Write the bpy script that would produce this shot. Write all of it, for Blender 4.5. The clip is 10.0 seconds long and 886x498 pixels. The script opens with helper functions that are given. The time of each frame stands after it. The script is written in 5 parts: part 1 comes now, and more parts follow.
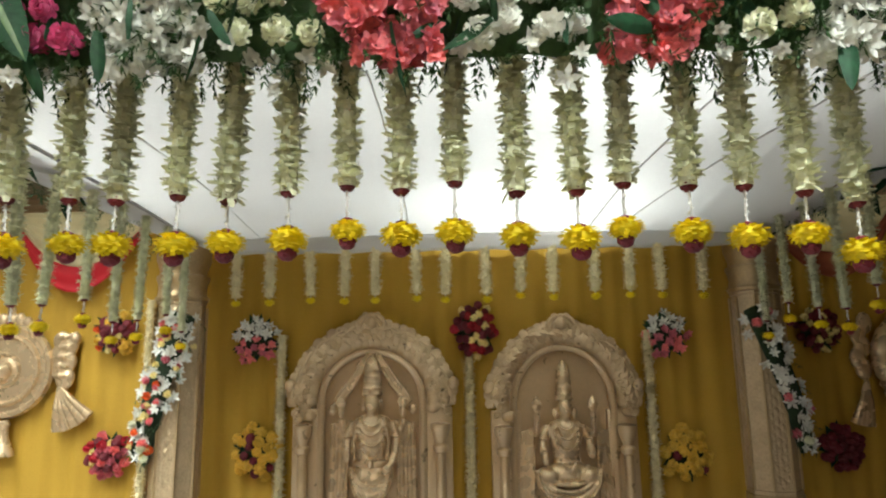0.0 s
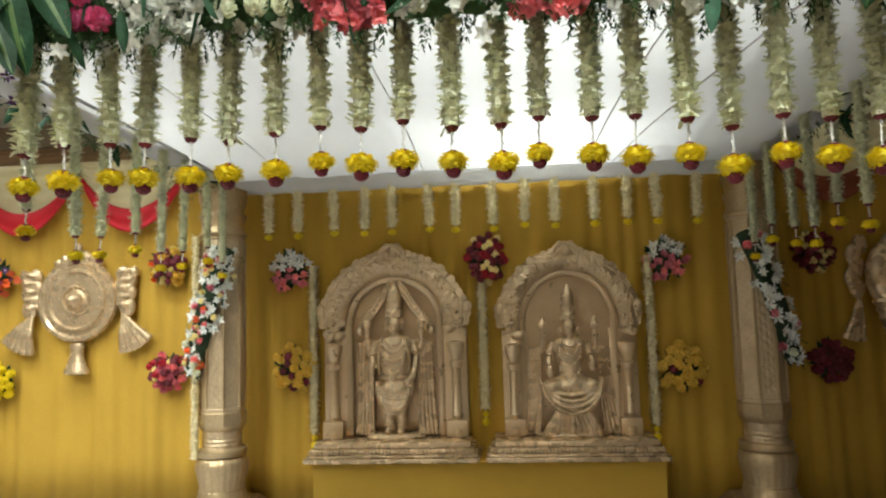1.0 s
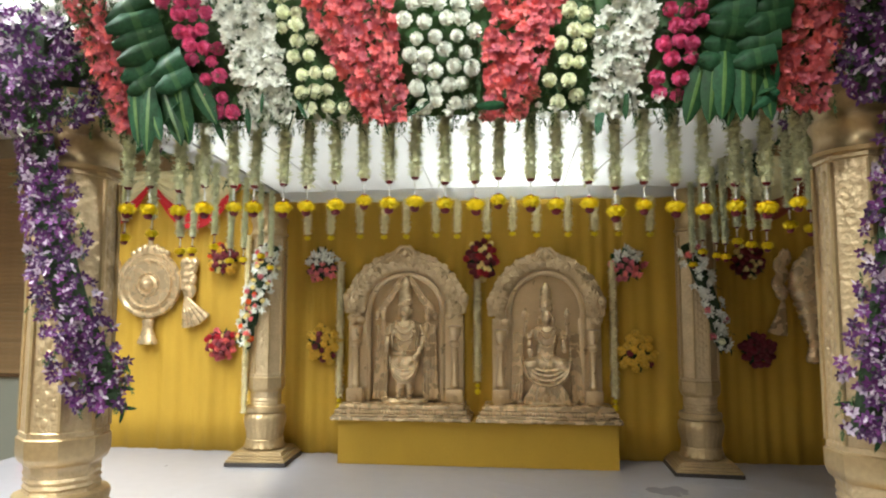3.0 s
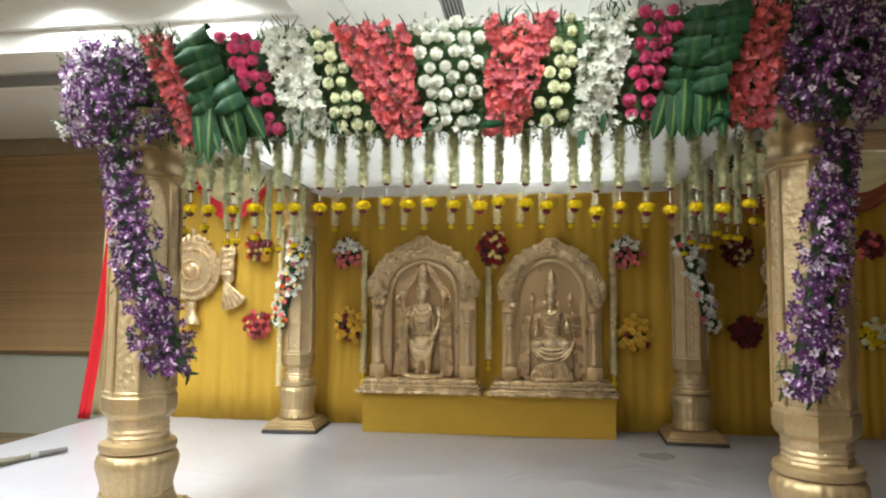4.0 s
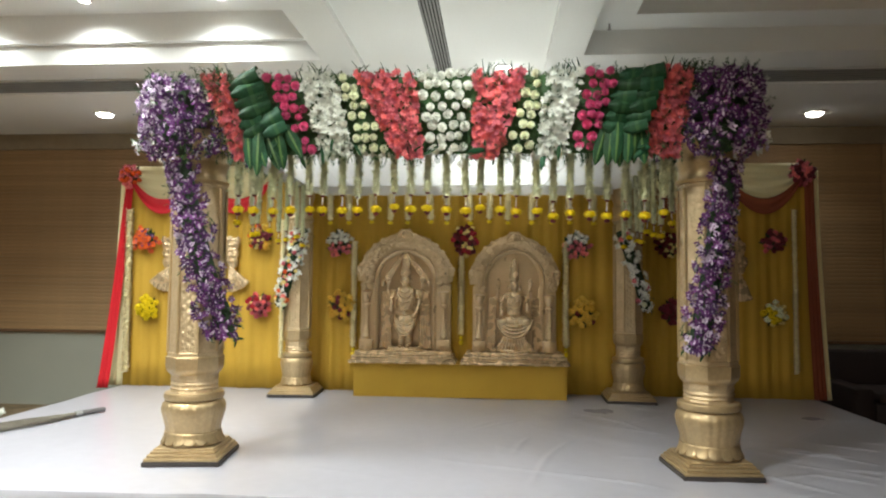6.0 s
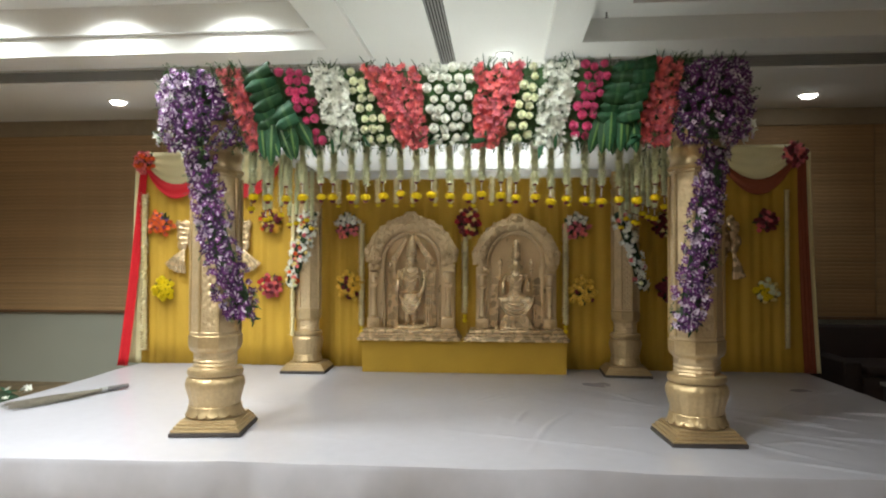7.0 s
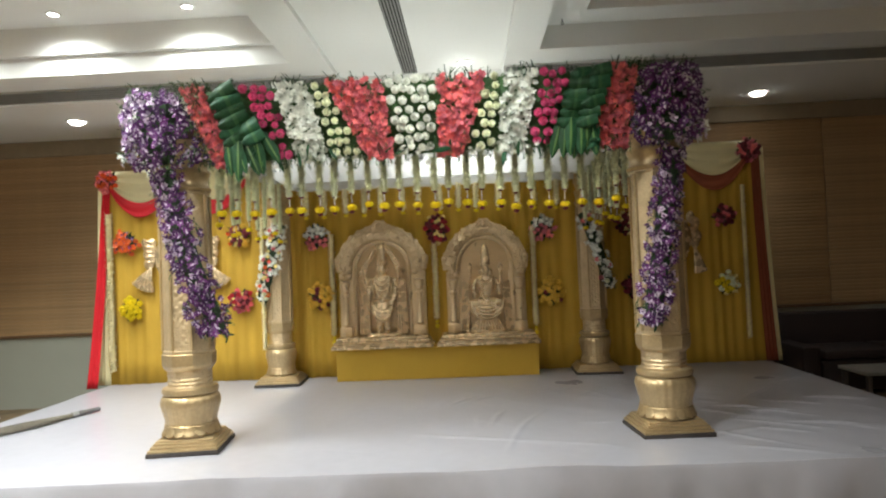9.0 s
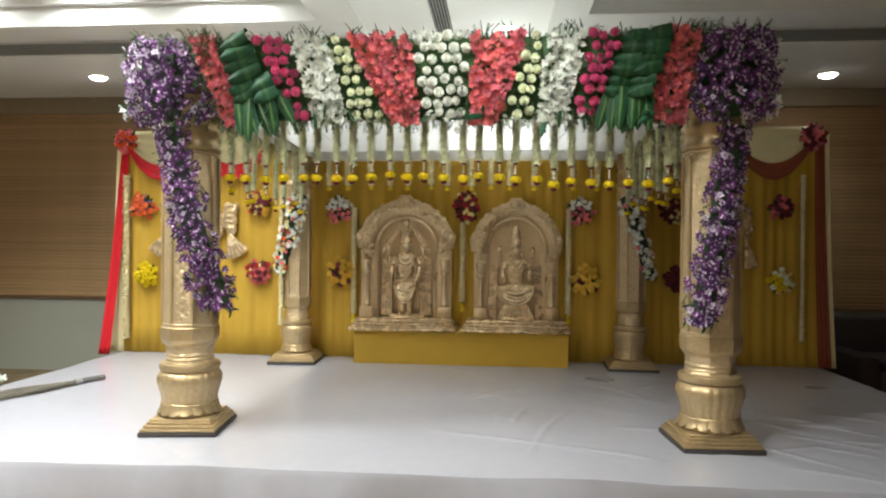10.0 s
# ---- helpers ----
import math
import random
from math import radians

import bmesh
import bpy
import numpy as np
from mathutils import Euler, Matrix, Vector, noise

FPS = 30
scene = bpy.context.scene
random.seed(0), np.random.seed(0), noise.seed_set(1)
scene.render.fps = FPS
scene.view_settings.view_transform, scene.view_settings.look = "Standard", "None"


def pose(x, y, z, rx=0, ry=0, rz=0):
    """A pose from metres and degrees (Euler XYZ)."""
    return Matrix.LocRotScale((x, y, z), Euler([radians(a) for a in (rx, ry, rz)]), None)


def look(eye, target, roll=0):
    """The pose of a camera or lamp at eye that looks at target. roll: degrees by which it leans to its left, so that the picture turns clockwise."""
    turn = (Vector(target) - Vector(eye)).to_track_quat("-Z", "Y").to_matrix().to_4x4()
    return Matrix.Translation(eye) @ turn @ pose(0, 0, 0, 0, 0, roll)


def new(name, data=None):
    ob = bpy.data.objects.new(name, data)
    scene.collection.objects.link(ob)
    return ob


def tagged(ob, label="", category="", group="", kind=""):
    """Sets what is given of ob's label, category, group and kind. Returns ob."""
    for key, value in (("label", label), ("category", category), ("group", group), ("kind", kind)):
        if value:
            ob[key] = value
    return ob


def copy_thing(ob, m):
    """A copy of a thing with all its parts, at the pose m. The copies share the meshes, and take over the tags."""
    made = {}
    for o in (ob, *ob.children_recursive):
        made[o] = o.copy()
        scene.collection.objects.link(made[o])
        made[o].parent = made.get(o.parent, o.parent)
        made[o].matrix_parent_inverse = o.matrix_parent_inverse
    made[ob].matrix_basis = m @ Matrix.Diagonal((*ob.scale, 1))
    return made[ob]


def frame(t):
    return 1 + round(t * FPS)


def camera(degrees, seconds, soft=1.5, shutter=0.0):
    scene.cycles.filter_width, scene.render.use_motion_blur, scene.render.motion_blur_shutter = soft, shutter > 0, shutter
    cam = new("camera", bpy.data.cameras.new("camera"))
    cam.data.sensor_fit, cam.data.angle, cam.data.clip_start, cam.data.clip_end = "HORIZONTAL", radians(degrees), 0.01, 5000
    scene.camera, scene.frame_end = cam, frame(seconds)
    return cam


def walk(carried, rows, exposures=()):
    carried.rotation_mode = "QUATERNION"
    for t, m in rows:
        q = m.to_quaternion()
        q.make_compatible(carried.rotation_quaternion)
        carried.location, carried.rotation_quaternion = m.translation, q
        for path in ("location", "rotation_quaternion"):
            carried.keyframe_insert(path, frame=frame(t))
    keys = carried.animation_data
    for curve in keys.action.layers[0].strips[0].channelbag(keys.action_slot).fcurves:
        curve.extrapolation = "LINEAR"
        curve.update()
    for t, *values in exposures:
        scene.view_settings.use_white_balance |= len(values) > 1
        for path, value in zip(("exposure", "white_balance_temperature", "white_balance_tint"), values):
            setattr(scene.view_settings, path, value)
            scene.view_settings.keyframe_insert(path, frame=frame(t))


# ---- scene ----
cam = camera(68.1, 10.0, soft=2.1)
PATH = [
    (0, (0.095, -1.192, 1.488), (0.064, 0.774, 1.856), -1.0),
    (0.5, (0.259, -1.32, 1.414), (0.191, 0.667, 1.63), 0.3),
    (1, (0.358, -1.546, 1.365), (0.174, 0.436, 1.561), -1.7),
    (1.5, (0.379, -1.852, 1.301), (0.318, 0.147, 1.341), 0.1),
    (2, (0.474, -2.142, 1.291), (0.221, -0.162, 1.418), -0.3),
    (2.5, (0.551, -2.432, 1.314), (0.297, -0.456, 1.489), -0.1),
    (2.7, (0.536, -2.509, 1.311), (0.308, -0.531, 1.507), -0.15),
    (3.8, (0.631, -3.091, 1.294), (0.387, -1.111, 1.431), 0.75),
    (4, (0.663, -3.207, 1.29), (0.378, -1.233, 1.433), 0.2),
    (4.5, (0.638, -3.505, 1.293), (0.504, -1.517, 1.463), -1.4),
    (5, (0.573, -3.747, 1.268), (0.499, -1.752, 1.401), -0.7),
    (5.5, (0.64, -4.039, 1.277), (0.566, -2.042, 1.358), 0.7),
    (5.7, (0.583, -4.173, 1.255), (0.452, -2.182, 1.38), 1.0),
    (6.8, (0.554, -4.528, 1.281), (0.381, -2.536, 1.303), 0.1),
    (7, (0.59, -4.599, 1.293), (0.42, -2.606, 1.33), 0.1),
    (7.5, (0.672, -4.794, 1.277), (0.479, -2.803, 1.295), 1.7),
    (8, (0.717, -4.845, 1.286), (0.505, -2.856, 1.298), -0.5),
    (8.5, (0.62, -4.778, 1.3), (0.508, -2.781, 1.327), -1.4),
    (9, (0.583, -4.685, 1.307), (0.51, -2.687, 1.358), -2.5),
    (9.5, (0.609, -4.439, 1.293), (0.501, -2.442, 1.329), -0.8),
    (10, (0.617, -4.206, 1.31), (0.442, -2.214, 1.301), 0.5),
]
# the film camera opens up a little under the canopy and closes again as it backs away
walk(cam, [(t, look(eye, target, roll)) for t, eye, target, roll in PATH],
     [(0, 0.10), (0.6, 0.08), (1.5, 0.16), (2.5, 0.32), (4.5, 0.34), (5.5, 0.22), (7, 0.10), (8.5, 0.14), (10, 0.18)])

# ---- light ----
def world_light():
    w = bpy.data.worlds.new("room_air")
    w.use_nodes = True
    bg = w.node_tree.nodes["Background"]
    bg.inputs[0].default_value, bg.inputs[1].default_value = (0.9, 0.92, 1.0, 1), 0.03
    scene.world = w


def lamp(name, kind, place, target, watts, colour=(1, 0.97, 0.93), size=0.1, cone=110, blend=0.6):
    d = bpy.data.lights.new(name, kind)
    d.energy, d.color = watts, colour
    if kind == "SPOT":
        d.spot_size, d.spot_blend, d.shadow_soft_size = radians(cone), blend, size
    elif kind == "AREA":
        d.shape, d.size = "DISK", size
    else:
        d.shadow_soft_size = size
    ob = new(name, d)
    ob.matrix_world = look(place, target)
    return ob


CEIL, SOFFIT, FLOOR, WALL, END = 3.46, 3.30, -0.45, 4.35, 1.95
world_light()
COOL = (0.94, 1.0, 0.97)
for lx, ly in ((-2.04, 1.56), (-3.38, 1.56), (-4.72, 1.56)):
    lamp("coffer_lamp", "SPOT", (lx, ly, 3.92), (lx, ly + 0.12, 0), 190, COOL, 0.10, 150, 1.0)
for lx, ly, p in ((-2.4, -0.6, 740), (-4.2, -0.6, 380), (-2.4, -2.8, 800), (-4.2, -2.8, 60)):
    lamp("coffer_lamp", "SPOT", (lx, ly, 3.92), (lx + 0.3, ly + 0.6, 0), p, COOL, 0.35, 138, 0.8)
for lx, ly, p in ((-4.19, 3.25, 30), (4.295, 3.585, 24)):
    lamp("downlight_lamp", "SPOT", (lx, ly, SOFFIT - 0.06), (lx, ly + .2, 0), p, COOL, 0.05, 105, 0.9)
# the point at y -1.24 is added fill, its fixture out of view
for lx, ly, p in ((0.648, 2.43, 1.2), (0.648, -1.24, 1.2)):
    lamp("downlight_lamp", "POINT", (lx, ly, CEIL - 0.12), (lx, ly, 0), p, COOL, 0.05)
lamp("downlight_lamp", "SPOT", (0.648, 2.43, CEIL + 0.02), (0.2, 2.1, 0), 190, COOL, 0.06, 118, 0.9)
# next two are added, out of view, to even the canopy and light the valance
lamp("downlight_lamp", "SPOT", (0.648, 0.60, CEIL + 0.02), (0.2, 0.9, 0), 120, COOL, 0.06, 118, 0.9)
lamp("downlight_lamp", "SPOT", (0.648, -1.24, CEIL + 0.02), (0.2, -0.9, 0), 190, COOL, 0.06, 128, 0.6)
# fill panels added over the unseen rest of the hall, behind the camera
FILL_PANELS = ((-3.4, -6.2, 3.90, 60), (0.1, -6.6, 3.50, 40))
for px, py, pz, p in FILL_PANELS:
    lamp("fill_panel_lamp", "AREA", (px, py, pz - 0.05), (px, py + 1.2, 0), p, COOL, 1.2)

# ---- materials ----
def mat(name, col, rough=0.6, metal=0.0, var=0.15, scale=6.0, fine=60.0, bump=0.2, depth=0.004, rnd=0.0, hue=0.0,
        glow=0.0, through_light=0.0, coat=0.0, stretch=(1, 1, 1), cells=0.0, spec=0.5):
    """A surface with coarse and fine variation of its colour, and fine relief."""
    m = bpy.data.materials.new(name)
    m.use_nodes = True
    nt = m.node_tree
    N, L = nt.nodes, nt.links
    b = N["Principled BSDF"]
    tc, mp = N.new("ShaderNodeTexCoord"), N.new("ShaderNodeMapping")
    L.new(tc.outputs["Object"], mp.inputs[0])
    mp.inputs["Scale"].default_value = stretch
    n1, n2 = N.new("ShaderNodeTexNoise"), N.new("ShaderNodeTexNoise")
    for n, sc in ((n1, scale), (n2, fine)):
        n.inputs["Scale"].default_value, n.inputs["Detail"].default_value = sc, 4
        L.new(mp.outputs[0], n.inputs["Vector"])
    add = N.new("ShaderNodeMath")
    add.operation = "ADD"
    L.new(n1.outputs[0], add.inputs[0])
    L.new(n2.outputs[0], add.inputs[1])
    mr = N.new("ShaderNodeMapRange")
    mr.inputs[1].default_value, mr.inputs[2].default_value = 0.6, 1.4
    mr.inputs[3].default_value, mr.inputs[4].default_value = 1 - var, 1 + var
    L.new(add.outputs[0], mr.inputs[0])
    hsv = N.new("ShaderNodeHueSaturation")
    hsv.inputs["Color"].default_value = (*col, 1)
    value = mr.outputs[0]
    if rnd or hue:
        oi = N.new("ShaderNodeObjectInfo")
        r1, mul = N.new("ShaderNodeMapRange"), N.new("ShaderNodeMath")
        r1.inputs[3].default_value, r1.inputs[4].default_value = 1 - rnd, 1 + rnd
        mul.operation = "MULTIPLY"
        L.new(oi.outputs["Random"], r1.inputs[0])
        L.new(r1.outputs[0], mul.inputs[0])
        L.new(value, mul.inputs[1])
        value = mul.outputs[0]
        if hue:
            r2 = N.new("ShaderNodeMapRange")
            r2.inputs[3].default_value, r2.inputs[4].default_value = 0.5 - hue, 0.5 + hue
            L.new(oi.outputs["Random"], r2.inputs[0])
            L.new(r2.outputs[0], hsv.inputs["Hue"])
    L.new(value, hsv.inputs["Value"])
    L.new(hsv.outputs[0], b.inputs["Base Color"])
    b.inputs["Roughness"].default_value, b.inputs["Metallic"].default_value = rough, metal
    b.inputs["Coat Weight"].default_value = coat
    b.inputs["Specular IOR Level"].default_value = spec
    rr = N.new("ShaderNodeMapRange")
    rr.inputs[3].default_value, rr.inputs[4].default_value = max(0.03, rough - 0.1), min(1, rough + 0.1)
    L.new(n1.outputs[0], rr.inputs[0])
    L.new(rr.outputs[0], b.inputs["Roughness"])
    bp = N.new("ShaderNodeBump")
    bp.inputs["Strength"].default_value, bp.inputs["Distance"].default_value = bump, depth
    height = n2.outputs[0]
    if cells:
        vo = N.new("ShaderNodeTexVoronoi")
        vo.inputs["Scale"].default_value = cells
        L.new(mp.outputs[0], vo.inputs["Vector"])
        sm = N.new("ShaderNodeMath")
        sm.operation = "ADD"
        L.new(vo.outputs["Distance"], sm.inputs[0])
        L.new(height, sm.inputs[1])
        height = sm.outputs[0]
    L.new(height, bp.inputs["Height"])
    L.new(bp.outputs[0], b.inputs["Normal"])
    if glow:
        b.inputs["Emission Color"].default_value = (1, 0.97, 0.9, 1)
        b.inputs["Emission Strength"].default_value = glow
    if through_light:
        t, mix, out = N.new("ShaderNodeBsdfTranslucent"), N.new("ShaderNodeMixShader"), N["Material Output"]
        L.new(hsv.outputs[0], t.inputs[0])
        mix.inputs[0].default_value = through_light
        L.new(b.outputs[0], mix.inputs[1])
        L.new(t.outputs[0], mix.inputs[2])
        L.new(mix.outputs[0], out.inputs[0])
    return m


GOLD = mat("gold_paint", (0.50, 0.37, 0.20), 0.39, 0.6, 0.16, 7, 45, 0.22, 0.004)
GOLD_RELIEF = mat("gold_paint_embossed", (0.57, 0.435, 0.26), 0.36, 0.5, 0.16, 12, 70, 0.55, 0.008, cells=30)
PALE_RELIEF = mat("pale_gold_ornate", (0.63, 0.47, 0.275), 0.31, 0.5, 0.07, 16, 70, 0.14, 0.003)
PALE_GOLD = mat("pale_gold_relief", (0.65, 0.485, 0.285), 0.27, 0.55, 0.06, 14, 80, 0.08, 0.003)
PLINTH = mat("dark_plinth", (0.05, 0.04, 0.035), 0.6, 0, 0.3)
CURTAIN = mat("mustard_cloth", (0.51, 0.31, 0.04), 0.75, 0, 0.10, 3, 120, 0.25, 0.002, spec=0.25)
RED_CLOTH = mat("red_cloth", (0.60, 0.02, 0.03), 0.6, 0, 0.12, 5, 150, 0.2, 0.002, spec=0.3)
# the red cloth again, browned and darkened for the shade at the right end
RED_CLOTH_SHADE = mat("red_cloth_in_shade", (0.28, 0.075, 0.035), 0.65, 0, 0.15, 5, 150, 0.2, 0.002, spec=0.25)
CREAM_CLOTH = mat("cream_cloth", (0.80, 0.72, 0.42), 0.6, 0, 0.08, 5, 150, 0.2, 0.002, spec=0.3)
CANOPY = mat("white_canopy_cloth", (0.85, 0.85, 0.84), 0.8, 0, 0.04, 2, 90, 0.1, 0.002, through_light=0.62)
SEAM = mat("grey_seam_tape", (0.62, 0.60, 0.59), 0.8, 0, 0.15)
SHEET = mat("white_plastic_sheet", (0.435, 0.43, 0.475), 0.31, 0, 0.06, 1.5, 9, 0.12, 0.008, coat=0.2)
CARPET = mat("red_carpet", (0.36, 0.02, 0.026), 0.95, 0, 0.5, 14, 90, 0.6, 0.006, cells=9)
FLOOR_CARPET = mat("hall_carpet", (0.20, 0.145, 0.08), 0.95, 0, 0.5, 6, 60, 0.6, 0.006, cells=5)
WALL_PAINT = mat("grey_green_plaster", (0.36, 0.37, 0.31), 0.8, 0, 0.06, 2, 80, 0.15, 0.002)
CEIL_PAINT = mat("white_ceiling_paint", (0.87, 0.87, 0.84), 0.85, 0, 0.03, 1, 60, 0.08, 0.002)
WOOD = mat("brown_wood_slat", (0.37, 0.235, 0.115), 0.55, 0, 0.28, 3, 30, 0.3, 0.002, rnd=0.10, stretch=(0.35, 3, 6))
DARK = mat("dark_upholstery", (0.025, 0.014, 0.013), 0.7, 0, 0.3)
GREY_METAL = mat("grey_grille", (0.34, 0.34, 0.33), 0.5, 0.3, 0.1)
BLACK = mat("black_slot", (0.02, 0.02, 0.02), 0.8)
GLASS_LAMP = mat("lamp_glass", (0.9, 0.9, 0.88), 0.4, glow=16)
CHROME = mat("white_trim", (0.75, 0.75, 0.73), 0.4)
LEAF = mat("dark_green_leaf", (0.014, 0.058, 0.022), 0.6, 0, 0.5, 16, 60, 0.4, 0.003, rnd=0.35, hue=0.02, spec=0.25)
LEAF_STRIPE = mat("light_green_leaf_stripe", (0.075, 0.15, 0.035), 0.42, 0, 0.3, 9, 50, 0.3, 0.003, rnd=0.2)
LEAF_VEIN = mat("mid_green_leaf_vein", (0.03, 0.085, 0.03), 0.5, 0, 0.3, 9, 50, 0.3, 0.003, rnd=0.2, spec=0.3)
FERN = mat("fern_green", (0.05, 0.115, 0.035), 0.6, 0, 0.35, 12, 50, 0.2, 0.002, through_light=0.2)
FOAM = mat("green_backing", (0.025, 0.05, 0.02), 0.85, 0, 0.5, 20, 90, 0.8, 0.01)
PURPLE = mat("purple_orchid", (0.118, 0.030, 0.148), 0.55, 0, 0.3, 30, 120, 0.2, 0.001, rnd=0.45, hue=0.025, through_light=0.15)
LILAC = mat("pale_orchid", (0.66, 0.55, 0.68), 0.55, 0, 0.2, 30, 120, 0.2, 0.001, rnd=0.2, through_light=0.2)
CORAL = mat("coral_gladiolus", (0.82, 0.22, 0.25), 0.55, 0, 0.25, 25, 120, 0.2, 0.001, rnd=0.25, hue=0.012, through_light=0.3)
PINK = mat("pink_rose", (0.68, 0.10, 0.25), 0.6, 0, 0.25, 30, 120, 0.2, 0.001, rnd=0.2, through_light=0.15)
WHITE_FLOWER = mat("white_flower", (0.86, 0.87, 0.80), 0.6, 0, 0.12, 30, 120, 0.2, 0.001, rnd=0.1, through_light=0.2)
LIME = mat("lime_white_chrysanthemum", (0.87, 0.89, 0.66), 0.6, 0, 0.15, 30, 120, 0.2, 0.001, rnd=0.12, hue=0.012, through_light=0.2)
JASMINE = mat("greenish_white_tuberose", (0.70, 0.71, 0.49), 0.6, 0, 0.22, 25, 150, 0.2, 0.001, rnd=0.08, through_light=0.2)
YELLOW = mat("yellow_marigold", (0.86, 0.68, 0.008), 0.6, 0, 0.18, 30, 150, 0.3, 0.001, rnd=0.08, through_light=0.15)
MAROON = mat("maroon_rose", (0.15, 0.010, 0.020), 0.6, 0, 0.35, 30, 150, 0.3, 0.001, rnd=0.25)
ORANGE = mat("orange_flower", (0.80, 0.13, 0.02), 0.55, 0, 0.2, 30, 120, 0.2, 0.001, rnd=0.15, through_light=0.15)
STRING = mat("cream_tuberose", (0.90, 0.82, 0.55), 0.6, 0, 0.15, 25, 150, 0.2, 0.001, through_light=0.15)
PALE_YELLOW = mat("pale_yellow_bloom", (0.88, 0.74, 0.30), 0.6, 0, 0.2, 30, 150, 0.3, 0.001, rnd=0.12)
GOLDEN = mat("golden_chrysanthemum", (0.82, 0.55, 0.08), 0.6, 0, 0.2, 30, 150, 0.3, 0.001, rnd=0.12)
CRIMSON = mat("crimson_rose", (0.48, 0.018, 0.035), 0.6, 0, 0.3, 30, 120, 0.2, 0.001, rnd=0.25)
THREAD = mat("white_thread", (0.75, 0.75, 0.72), 0.7, 0, 0.1)
STRAW = mat("broom_straw", (0.17, 0.15, 0.115), 0.8, 0, 0.4, 20, 120, 0.4, 0.003)

# ---- builders ----


def org(ob):
    v = Vector((0, 0, 0))
    while ob is not None:
        v += ob.location
        ob = ob.parent
    return v


def thing(name, place, label, category, group="", kind=""):
    ob = new(name)
    ob.location = place
    ob.empty_display_size = 0.1
    return tagged(ob, label, category, group, kind)


def mesh_of(name, bm, mats, smooth=True):
    me = bpy.data.meshes.new(name)
    bm.to_mesh(me)
    bm.free()
    for m in mats if isinstance(mats, (list, tuple)) else [mats]:
        me.materials.append(m)
    if smooth:
        for p in me.polygons:
            p.use_smooth = True
        me.set_sharp_from_angle(angle=radians(42))
    return me


def part(name, bm, mats, parent=None, label="", smooth=True):
    """Links a bmesh, given in world coordinates, as one mesh under a thing or a part."""
    if parent is not None:
        bmesh.ops.translate(bm, verts=bm.verts, vec=-org(parent))
    ob = new(name, mesh_of(name, bm, mats, smooth))
    ob.parent = parent
    if label:
        ob["label"] = label
    return ob


def moulded(ob, size=0.009):
    """Melts overlapping masses into one cast surface."""
    m = ob.modifiers.new("cast", "REMESH")
    m.mode, m.voxel_size, m.use_smooth_shade = "VOXEL", size, True
    return ob


def structure(name, bm, mats, label, category, smooth=False):
    return tagged(part(name, bm, mats, None, "", smooth), label, category, "", "structure")


def piece(name, me, parent, place, normal=(0, -1, 0), spin=0.0, size=1.0):
    """One object on a shared mesh, its local z along normal."""
    ob = new(name, me)
    ob.parent = parent
    q = Vector(normal).to_track_quat("Z", "Y").to_matrix().to_4x4()
    ob.matrix_basis = Matrix.Translation(Vector(place) - org(parent)) @ q @ pose(0, 0, 0, 0, 0, spin) @ Matrix.Diagonal((size, size, size, 1))
    return ob


def box(bm, x0, x1, y0, y1, z0, z1, bevel=0.0):
    tmp = bmesh.new()
    bmesh.ops.create_cube(tmp, size=1, matrix=Matrix.LocRotScale(((x0 + x1) / 2, (y0 + y1) / 2, (z0 + z1) / 2), None, (abs(x1 - x0), abs(y1 - y0), abs(z1 - z0))))
    if bevel:
        bmesh.ops.bevel(tmp, geom=tmp.edges, offset=bevel, segments=2, affect="EDGES", profile=0.5)
    merge(bm, tmp)
    return bm


def merge(bm, tmp, m=None, mi=None):
    vs = {}
    for v in tmp.verts:
        vs[v] = bm.verts.new(m @ v.co if m is not None else v.co)
    for f in tmp.faces:
        g = bm.faces.new([vs[v] for v in f.verts])
        g.material_index = f.material_index if mi is None else mi
    tmp.free()


def grid(bm, fn, nu, nv, mi=0):
    """A sheet through fn(u, v), u and v from 0 to 1."""
    rows = [[bm.verts.new(fn(i / nu, j / nv)) for i in range(nu + 1)] for j in range(nv + 1)]
    for j in range(nv):
        for i in range(nu):
            bm.faces.new((rows[j][i], rows[j][i + 1], rows[j + 1][i + 1], rows[j + 1][i])).material_index = mi
    return bm


def lathe(bm, profile, n=32, c=(0, 0, 0), flute=0.0, flutes=0, phase=0.0, sy=1.0, mi=0):
    rows = []
    for r, z in profile:
        row = []
        for i in range(n):
            a = 2 * math.pi * (i + phase) / n
            rr = r * (1 + flute * abs(math.sin(flutes * a / 2)) if flutes else 1)
            row.append(bm.verts.new((c[0] + rr * math.cos(a), c[1] + sy * rr * math.sin(a), c[2] + z)))
        rows.append(row)
    for a, b in zip(rows, rows[1:]):
        for i in range(n):
            k = (i + 1) % n
            bm.faces.new((a[i], a[k], b[k], b[i])).material_index = mi
    bm.faces.new(rows[0][::-1]).material_index = mi
    bm.faces.new(rows[-1]).material_index = mi
    return bm


